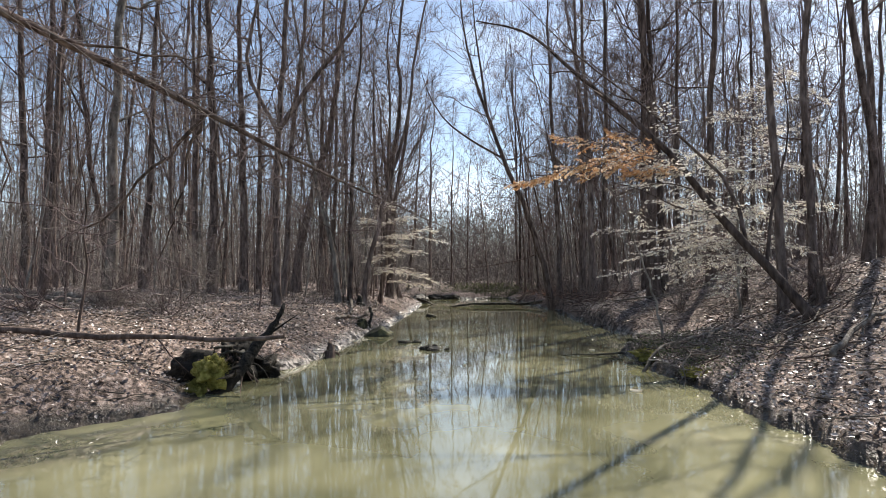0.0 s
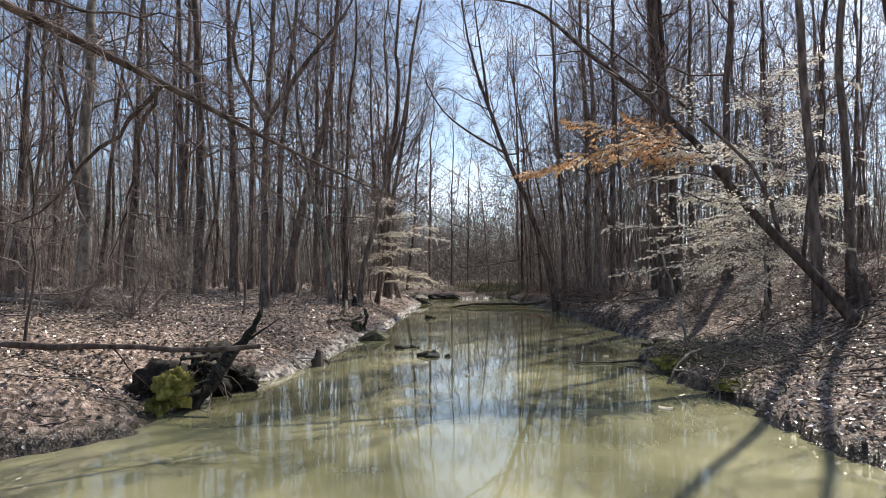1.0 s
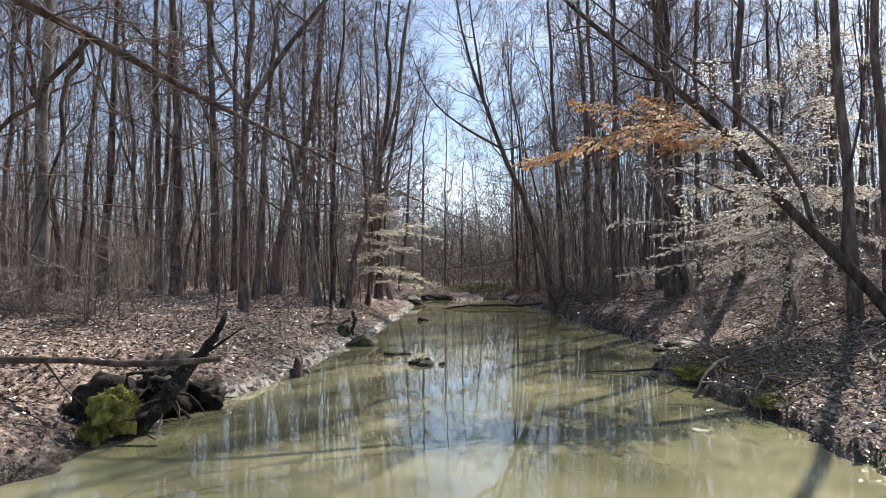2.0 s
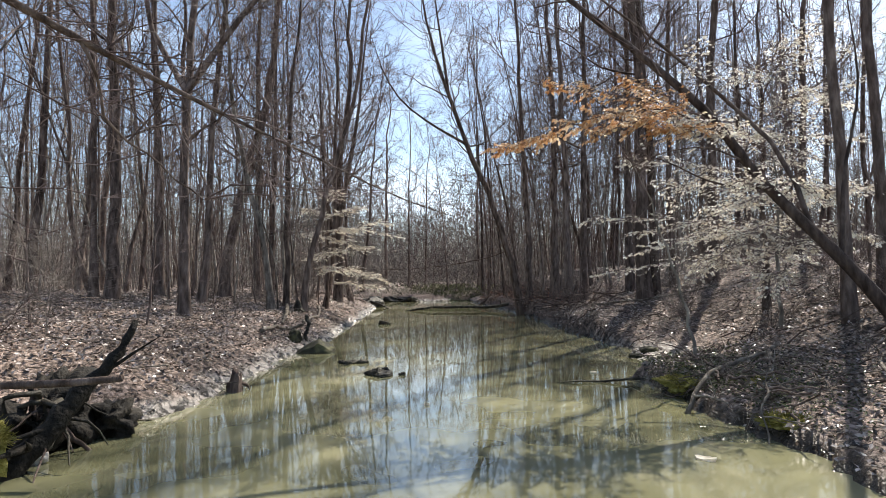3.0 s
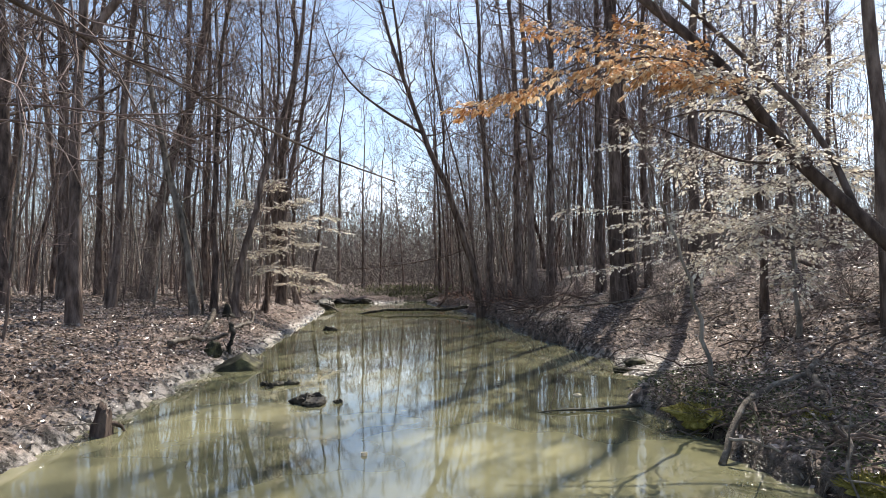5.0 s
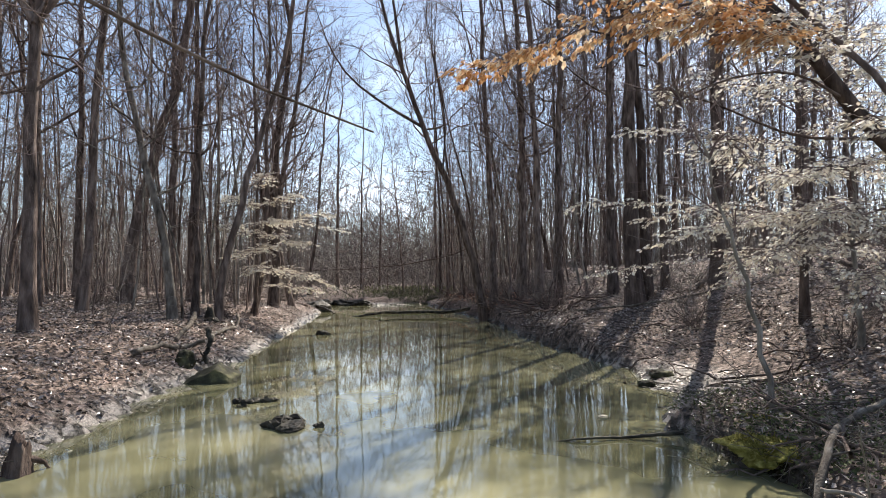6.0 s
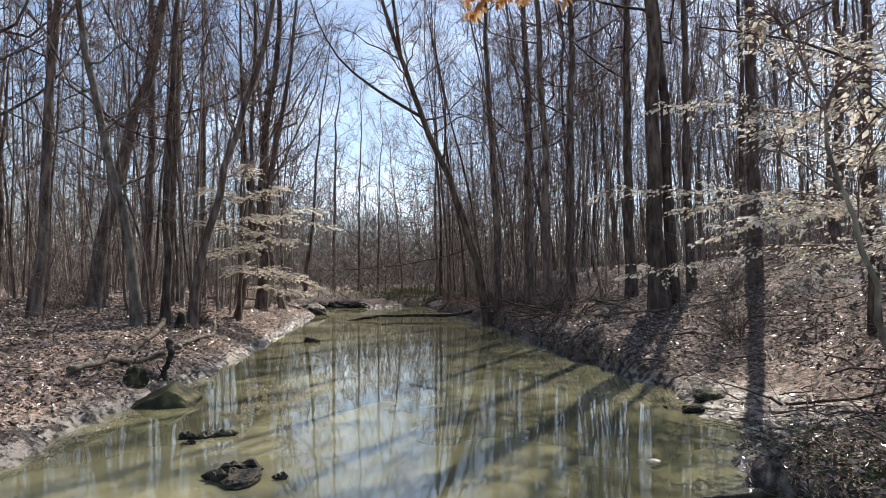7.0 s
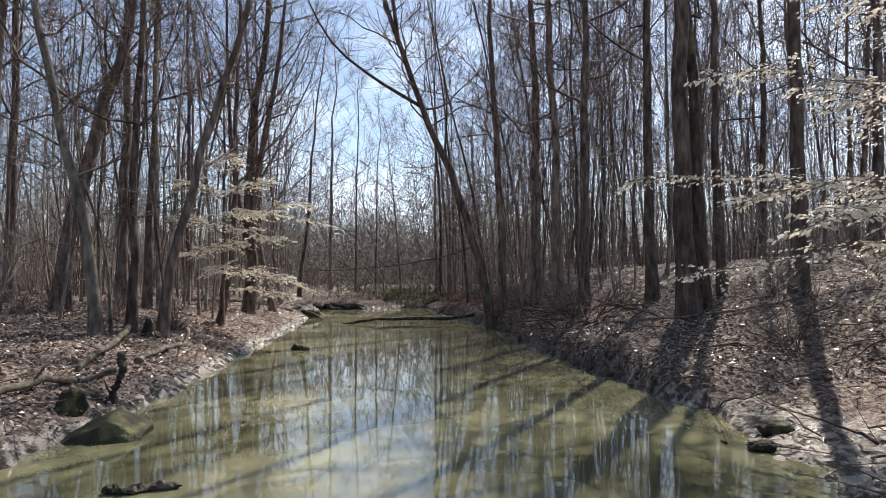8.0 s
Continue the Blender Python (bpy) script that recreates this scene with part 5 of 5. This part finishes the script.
stump(-2.3, 12.45, 0.02, 0.3, 0.1, (0.04, 0.0), DARK_BARK, "small dark rotten stump at the water's edge", 6)
stump(7.25, 11.75, float(ground_z(7.25, 11.75)), 0.55, 0.11, (0.03, 0.0), DARK_BARK, "dark broken stump on the steep bank", 12)
stump(-3.05, 22.3, float(ground_z(-3.05, 22.3)), 0.36, 0.13, (0.03, 0.02), WET, "short broken stump on the leaf litter", 10)


def tufts(owner, size, n, seed, mat, label):
    """Short blades standing out of a moss cushion."""
    rng = np.random.RandomState(seed)
    d = unit(rng.randn(n, 3))
    d[:, 2] = np.abs(d[:, 2])
    s = d * np.array(size) * 0.95
    p = np.stack([s, s + (d + rng.randn(n, 3) * 0.5) * rng.uniform(0.012, 0.055, n)[:, None]], 1)
    g = Geo()
    g.tubes(p, np.array([[0.007, 0.002]]).repeat(n, 0), 3)
    part("tuft", g, mat, owner, label, kind="stuff")


for moss, size in zip([o for o in scene.objects if o.name.startswith("moss_clump")], ((0.12, 0.1, 0.12), (0.18, 0.13, 0.18), (0.26, 0.15, 0.07), (0.3, 0.34, 0.1), (0.22, 0.3, 0.07), (0.2, 0.2, 0.08))):
    tufts(moss, size, 900, 5, MOSS, "yellow-green moss tufts")


def drift(x, y, n, size, seed):
    """A small raft of wet bark and twigs lying in the shallows."""
    rng = np.random.RandomState(seed)
    root = tagged(new("driftwood"), "dark wet driftwood snag breaking the water", "driftwood", "snags in the creek")
    root.location = (x, y, 0)
    for i in range(n):
        a = rng.uniform(-0.5, 0.5)
        k, m = 9, 10
        ang = np.arange(m) * 2 * np.pi / m
        q = np.linspace(-0.5, 0.5, k)
        ln, wd, hi = size * rng.uniform(0.4, 0.9), size * rng.uniform(0.08, 0.2), size * rng.uniform(0.08, 0.19)
        mid = np.array([rng.randn() * size * 0.25, rng.randn() * size * 0.18, 0.012])
        across, along = np.array([-math.sin(a), math.cos(a), 0]), np.array([math.cos(a), math.sin(a), 0])
        fat = np.array([0.05, 0.6, 0.9, 1, 0.85, 1, 0.9, 0.5, 0.05])[:, None] * (1 + rng.randn(k, m) * 0.22)
        bow = np.cumsum(rng.randn(k)) * size * 0.02
        v = mid + along * (q * ln)[:, None, None] + across * (bow[:, None] + np.cos(ang) * fat * wd)[..., None] + np.array([0, 0, 1.0]) * (np.sin(ang) * fat * hi + hi * 0.3)[..., None]
        i_, j_ = np.meshgrid(np.arange(k - 1), np.arange(m), indexing="ij")
        g = Geo()
        g.add(v, np.stack([i_ * m + j_, i_ * m + (j_ + 1) % m, (i_ + 1) * m + (j_ + 1) % m, (i_ + 1) * m + j_], -1).reshape(-1, 4))
        part("bark_piece", g, WET, root, smooth=False)


drift(-0.3, 13.9, 4, 0.5, 1)
lump("flat_stone", -0.2, 13.72, 0.025, (0.21, 0.13, 0.05), WET, "flat wet dark slab just above the water", "rock", 93, 0.35, 3)
drift(-0.89, 15.3, 4, 0.36, 2)
drift(0.1, 13.75, 2, 0.18, 3)
drift(-0.45, 25.3, 3, 0.5, 4)
drift(-1.0, 15.0, 2, 0.12, 5)
log("sunken_branch", [(2.4, 12.8, -0.01), (2.75, 12.72, 0.03), (3.1, 12.74, 0.02), (3.7, 12.6, 0.08)], 0.008, 0.024, WET, "dark wet branch lying along the water surface", 90, 2)


def floating_leaves():
    rng = np.random.RandomState(91)
    for x, y, s in ((2.75, 8.75, 0.2), (3.32, 13.7, 0.15), (2.5, 14.9, 0.08), (0.4, 11.3, 0.07)):
        g = Geo()
        k = 10
        a = np.arange(k) * 2 * np.pi / k
        rr = s * 0.5 * (0.75 + 0.35 * rng.rand(k))
        ring = np.stack([np.cos(a) * rr, np.sin(a) * rr * 0.6, 0.012 + 0.02 * rng.rand(k)], 1)
        low_ring = ring * [0.9, 0.9, 0] + [0, 0, -0.01]
        g.add(np.concatenate([ring, low_ring, [[0, 0, 0.02]]]), np.stack([np.arange(k), k + np.arange(k), k + (np.arange(k) + 1) % k, (np.arange(k) + 1) % k], 1))
        g.add(np.concatenate([ring, [[0, 0, 0.02]]]), np.stack([np.arange(k), (np.arange(k) + 1) % k, np.full(k, k)], 1))
        ob = tagged(new("floating_leaf", g.mesh("floating_leaf", BEECH, False)), "pale curled leaf floating on the water", "leaf", "floating leaves")
        ob.matrix_world = pose(x, y, 0.0, 0, 0, rng.uniform(-30, 30))


floating_leaves()


def litter():
    """Fallen leaves on both banks."""
    rng = np.random.RandomState(95)
    n = 290000
    u, v = rng.rand(2, n // 2)
    x = np.concatenate([-1.4 - 19 * u ** 1.9, 3.5 + 17 * v ** 1.8])
    y = np.where(rng.rand(n) < 0.72, np.clip(13 + 7.5 * rng.randn(n), -14, 46), rng.uniform(18, 47, n))
    d = bank_distance(x, y)
    z = ground_z(x, y)
    thin = 0.5 + 0.5 * np.sin(1.9 * x + 1.3 * y) * np.sin(2.3 * y - 1.1 * x)     # bare and thick patches
    ok = (d > np.where(x < 0, 0.06, -0.03)) & (z > np.where(x < 0, 0.04, 0.0)) & (rng.rand(n) < np.where(x < 0, np.clip((z - 0.08) * 4.0, 0.45, 1), np.clip(z * 4, 0.55, 1)) * np.where(x < 0, 0.72 + 0.28 * thin, 0.45 + 0.55 * thin))
    ok &= rng.rand(n) > 0.8 * np.exp(-((y - 15.3) / 1.9) ** 4) * (x > 0) * (d < 1.9)
    ok &= rng.rand(n) > 0.75 * np.exp(-((x - 4.1) / 0.7) ** 2 - ((y - 10.9) / 1.5) ** 2)      # the brush heap lies on bare wet soil
    x, y, z = x[ok], y[ok], z[ok]
    a = rng.uniform(0, 6.283, len(x))
    g = Geo()
    leaf_cloud(g, np.stack([x, y, z + 0.07 * rng.rand(len(x)) ** 1.5], 1), np.stack([np.cos(a), np.sin(a), rng.randn(len(x)) * 0.35], 1), 0.064, rng, 0.75, 0.0, True)
    tagged(new("leaf_litter", g.mesh("leaf_litter", LITTER, False)), "thick layer of dry brown fallen leaves", "leaf litter", kind="stuff")


litter()


def brush():
    """Sticks and fine dead wood on the banks."""
    rng = np.random.RandomState(97)
    root = tagged(new("brush_pile"), "tangled pile of dead sticks and twigs at the water's edge", "brush", kind="stuff")
    g, t = Geo(), Geo()
    m = 46
    c = np.stack([rng.normal(4.35, 0.5, m), rng.normal(11.1, 1.0, m)], 1)
    c[:, 0] = np.maximum(c[:, 0], 3.85)
    a = rng.uniform(0, 6.283, m)
    ln = rng.uniform(0.3, 1.0, m)
    q = np.linspace(-0.5, 0.5, 7)
    d = np.stack([np.cos(a), np.sin(a), rng.normal(0, 0.18, m)], 1)
    base = np.stack([c[:, 0], c[:, 1], ground_z(c[:, 0], c[:, 1]) + rng.uniform(0.02, 0.2, m)], 1)
    p = base[:, None] + d[:, None] * (ln[:, None] * q)[..., None] + np.cumsum(rng.randn(m, 7, 3), 1) * 0.035
    g.tubes(p, rng.uniform(0.005, 0.02, m)[:, None] ** 1.0 * np.linspace(1, 0.4, 7), 5)
    part("sticks", g, BARK, root, kind="stuff")
    k = 420
    par, j = rng.randint(0, m, k), rng.randint(0, 7, k)
    dd = unit(rng.randn(k, 3) * [1, 1, 0.5])
    tw = p[par, j][:, None] + dd[:, None] * (rng.uniform(0.1, 0.5, k)[:, None] * np.array([0, 0.5, 1]))[..., None]
    tw[:, 1:] += rng.randn(k, 2, 3) * 0.03
    t.tubes(tw, np.array([[0.004, 0.003, 0.0015]]).repeat(k, 0), 3)
    part("twigs", t, DEAD, root, kind="stuff")
    # dead branches strewn over the steep bank
    m = 120
    x, y = rng.uniform(4.6, 9.5, m), rng.uniform(8, 21, m)
    a, ln = rng.uniform(0, 6.283, m), rng.uniform(0.4, 1.7, m)
    d = np.stack([np.cos(a), np.sin(a), 0 * a], 1)
    p = np.stack([x, y, 0 * x], 1)[:, None] + d[:, None] * (ln[:, None] * q)[..., None] + np.cumsum(rng.randn(m, 7, 3), 1) * [0.04, 0.04, 0]
    p[..., 2] = ground_z(p[..., 0], p[..., 1]) + 0.04 + np.abs(np.cumsum(rng.randn(m, 7), 1)) * 0.035
    slope = Geo()
    slope.tubes(p, rng.uniform(0.005, 0.02, m)[:, None] * np.linspace(1, 0.4, 7), 5)
    k = 500
    par, j = rng.randint(0, m, k), rng.randint(0, 7, k)
    dd = unit(rng.randn(k, 3) * [1, 1, 0.4] + [0, 0, 0.3])
    tw = p[par, j][:, None] + dd[:, None] * (rng.uniform(0.1, 0.5, k)[:, None] * np.array([0, 0.5, 1]))[..., None]
    slope.tubes(tw, np.array([[0.004, 0.003, 0.0015]]).repeat(k, 0), 3)
    tagged(new("dead_branches", slope.mesh("dead_branches", DARK_BARK)), "dark dead branches strewn over the steep leafy bank", "branches", kind="stuff")
    s = Geo()
    n = 2200
    x = np.concatenate([rng.uniform(-9, -1.9, n // 2), rng.uniform(3.8, 10.5, n - n // 2)])
    y = 5 + 30 * rng.rand(n) ** 1.3
    ok = bank_distance(x, y) > 0.15
    x, y = x[ok], y[ok]
    n = len(x)
    a = rng.uniform(0, 6.283, n)
    ln = rng.uniform(0.15, 1.1, n)
    d = np.stack([np.cos(a), np.sin(a), rng.normal(0, 0.12, n)], 1)
    q = np.linspace(-0.5, 0.5, 5)
    p = np.stack([x, y, ground_z(x, y) + 0.04], 1)[:, None] + d[:, None] * (ln[:, None] * q)[..., None] + np.cumsum(rng.randn(n, 5, 3), 1) * 0.015
    s.tubes(p, rng.uniform(0.003, 0.011, n)[:, None] * np.linspace(1, 0.5, 5), 4)
    tagged(new("fallen_twigs", s.mesh("fallen_twigs", DEAD)), "scattered dead twigs on the forest floor", "twigs", kind="stuff")


brush()


def bank_brush():
    """Dead branches and hanging roots tangled along the cut bank."""
    rng = np.random.RandomState(111)
    root = tagged(new("bank_brush"), "dark reddish-brown tangle of dead branches and roots on the cut bank", "brush", kind="stuff")
    m = 170
    y = 21.5 + 21 * rng.rand(m)
    x = np.interp(y, BANK_Y, BANK_R) + 0.1 + 1.5 * rng.rand(m) ** 1.5
    base = np.stack([x, y, ground_z(x, y) + rng.uniform(0.02, 0.3, m)], 1)
    d = unit(rng.randn(m, 3) * [0.8, 1.0, 0.35] + [-0.5, 0, -0.05])
    ln = rng.uniform(0.5, 2.2, m)
    q = np.linspace(-0.5, 0.5, 7)
    p = base[:, None] + d[:, None] * (ln[:, None] * q)[..., None] + np.cumsum(rng.randn(m, 7, 3), 1) * 0.05
    p[..., 2] = np.maximum(p[..., 2], 0.02)
    g, t = Geo(), Geo()
    g.tubes(p, rng.uniform(0.006, 0.03, m)[:, None] * np.linspace(1, 0.4, 7), 5)
    k = 1300
    par, j = rng.randint(0, m, k), rng.randint(0, 7, k)
    e = unit(d[par] + rng.randn(k, 3) * 0.8)
    tw = p[par, j][:, None] + e[:, None] * (rng.uniform(0.2, 0.8, k)[:, None] * np.array([0, 0.5, 1]))[..., None]
    tw[:, 1:] += rng.randn(k, 2, 3) * 0.04
    t.tubes(tw, np.array([[0.006, 0.004, 0.002]]).repeat(k, 0), 3)
    part("sticks", g, DARK_BARK, root, kind="stuff")
    part("twigs", t, TWIG, root, kind="stuff")
    n = 2600
    y = 25 + 19 * rng.rand(n) ** 0.7
    x = np.interp(y, BANK_Y, BANK_R) + 0.15 + 2.0 * rng.rand(n)
    lv = Geo()
    leaf_cloud(lv, np.stack([x, y, ground_z(x, y) + rng.uniform(0.0, 0.4, n) ** 1.5], 1), rng.randn(n, 3), 0.085, rng, 0.9, 0.3, True)
    part("leaves", lv, RUST, root, "rust-brown dead leaves", smooth=False, kind="stuff")


bank_brush()


# single crooked dead branches in the brush at the water
log("dead_branch", [(3.43, 10.53, 0.0), (3.67, 10.72, 0.27), (4.5, 11.4, 0.46), (5.09, 11.56, 0.6), (5.39, 11.79, 0.68)], 0.03, 0.028, DEAD, "pale crooked dead branch reaching into the creek", 76, 2)
log("dead_branch", [(5.09, 11.56, 0.6), (4.8, 11.05, 0.56), (4.45, 10.47, 0.45), (4.24, 9.92, 0.36)], 0.032, 0.018, DEAD, "pale broken branch lying in the brush", 77, 2)
log("dead_branch", [(4.3, 9.95, 0.4), (4.0, 9.85, 0.45), (3.86, 9.6, 0.4), (3.69, 9.46, 0.27), (3.69, 9.38, 0.13), (3.58, 9.14, -0.03)], 0.016, 0.008, DEAD, "thin pale dead branch hanging into the water", 78, 3)
log("dead_branch", [(3.55, 10.6, 0.2), (3.7, 10.42, 0.2), (3.82, 10.2, 0.14), (3.74, 9.95, 0.05)], 0.014, 0.008, DEAD, "thin pale stick along the waterline", 79, 2)
log("dead_branch", [gz(4.3, 11.2, 0.1), gz(4.2, 11.9, 0.2), gz(4.5, 12.7, 0.15)], 0.02, 0.01, BARK, "dark dead branch in the brush", 81, 3)
log("dead_branch", [gz(5.2, 9.6, 0.08), gz(5.6, 10.2, 0.16), gz(6.3, 10.5, 0.12), gz(6.9, 11.2, 0.1)], 0.022, 0.012, DEAD, "grey dead branch on the leaf-covered bank", 80, 3)

for i in range(6):
    fx = -5.2 + 1.15 * i
    lump("mud_bank", fx, 47.9 - 0.6 * math.sin(fx), 0.1, (0.75, 0.45, 0.26), WET, "dark root-bound cut bank at the bend", "bank", 40 + i, 0.5, 1, "cut bank at the bend")
log("hanging_branch", [(5.0, 30.95, 2.95), (4.2, 31.5, 2.62), (3.34, 31.9, 2.43), (2.2, 32.1, 2.24), (1.0, 32.2, 2.13), (0.0, 32.4, 2.08), (-1.3, 32.5, 2.04)], 0.03, 0.009, DARK_BARK, "long thin bare branch hanging over the creek from an arching tree", 92, 5, "")
log("fallen_log", [gz(4.9, 41.5, 0.1), gz(6.0, 40.2, 0.2), gz(7.2, 38.4, 0.15)], 0.08, 0.05, BARK, "dark fallen branch on the far bank", 89, 4)


def green_growth():
    """Low green shoots on the flat beyond the bend."""
    rng = np.random.RandomState(99)
    n = 5000
    x, y = rng.normal(4.5, 2.6, n), 48.3 + 12 * rng.rand(n) ** 1.5
    d = unit(rng.randn(n, 3) * [0.6, 0.6, 0.2] + [0, 0, 1])
    p0 = np.stack([x, y, ground_z(x, y) - 0.02], 1)
    p = np.stack([p0, p0 + d * rng.uniform(0.1, 0.45, n)[:, None]], 1)
    g = Geo()
    g.tubes(p, np.array([[0.013, 0.003]]).repeat(n, 0), 3)
    tagged(new("low_plants", g.mesh("low_plants", GREEN)), "low green spring shoots beyond the bend", "plants", kind="stuff")


green_growth()


def bank_greens():
    """Small dull-green leaves creeping over the wet soil of the brush heap."""
    rng = np.random.RandomState(103)
    n = 4200
    x, y = 3.8 + np.abs(rng.normal(0, 0.75, n)), rng.normal(11.4, 1.3, n)
    ok = bank_distance(x, y) > -0.05
    x, y = x[ok], y[ok]
    a = rng.uniform(0, 6.283, len(x))
    g = Geo()
    leaf_cloud(g, np.stack([x, y, ground_z(x, y) + rng.uniform(0.01, 0.14, len(x))], 1), np.stack([np.cos(a), np.sin(a), rng.randn(len(x)) * 0.5], 1), 0.036, rng, 0.8, 0.1, True)
    tagged(new("creeping_plants", g.mesh("creeping_plants", GREEN, False)), "dull green creeping leaves over wet soil by the water", "plants", kind="stuff")


bank_greens()
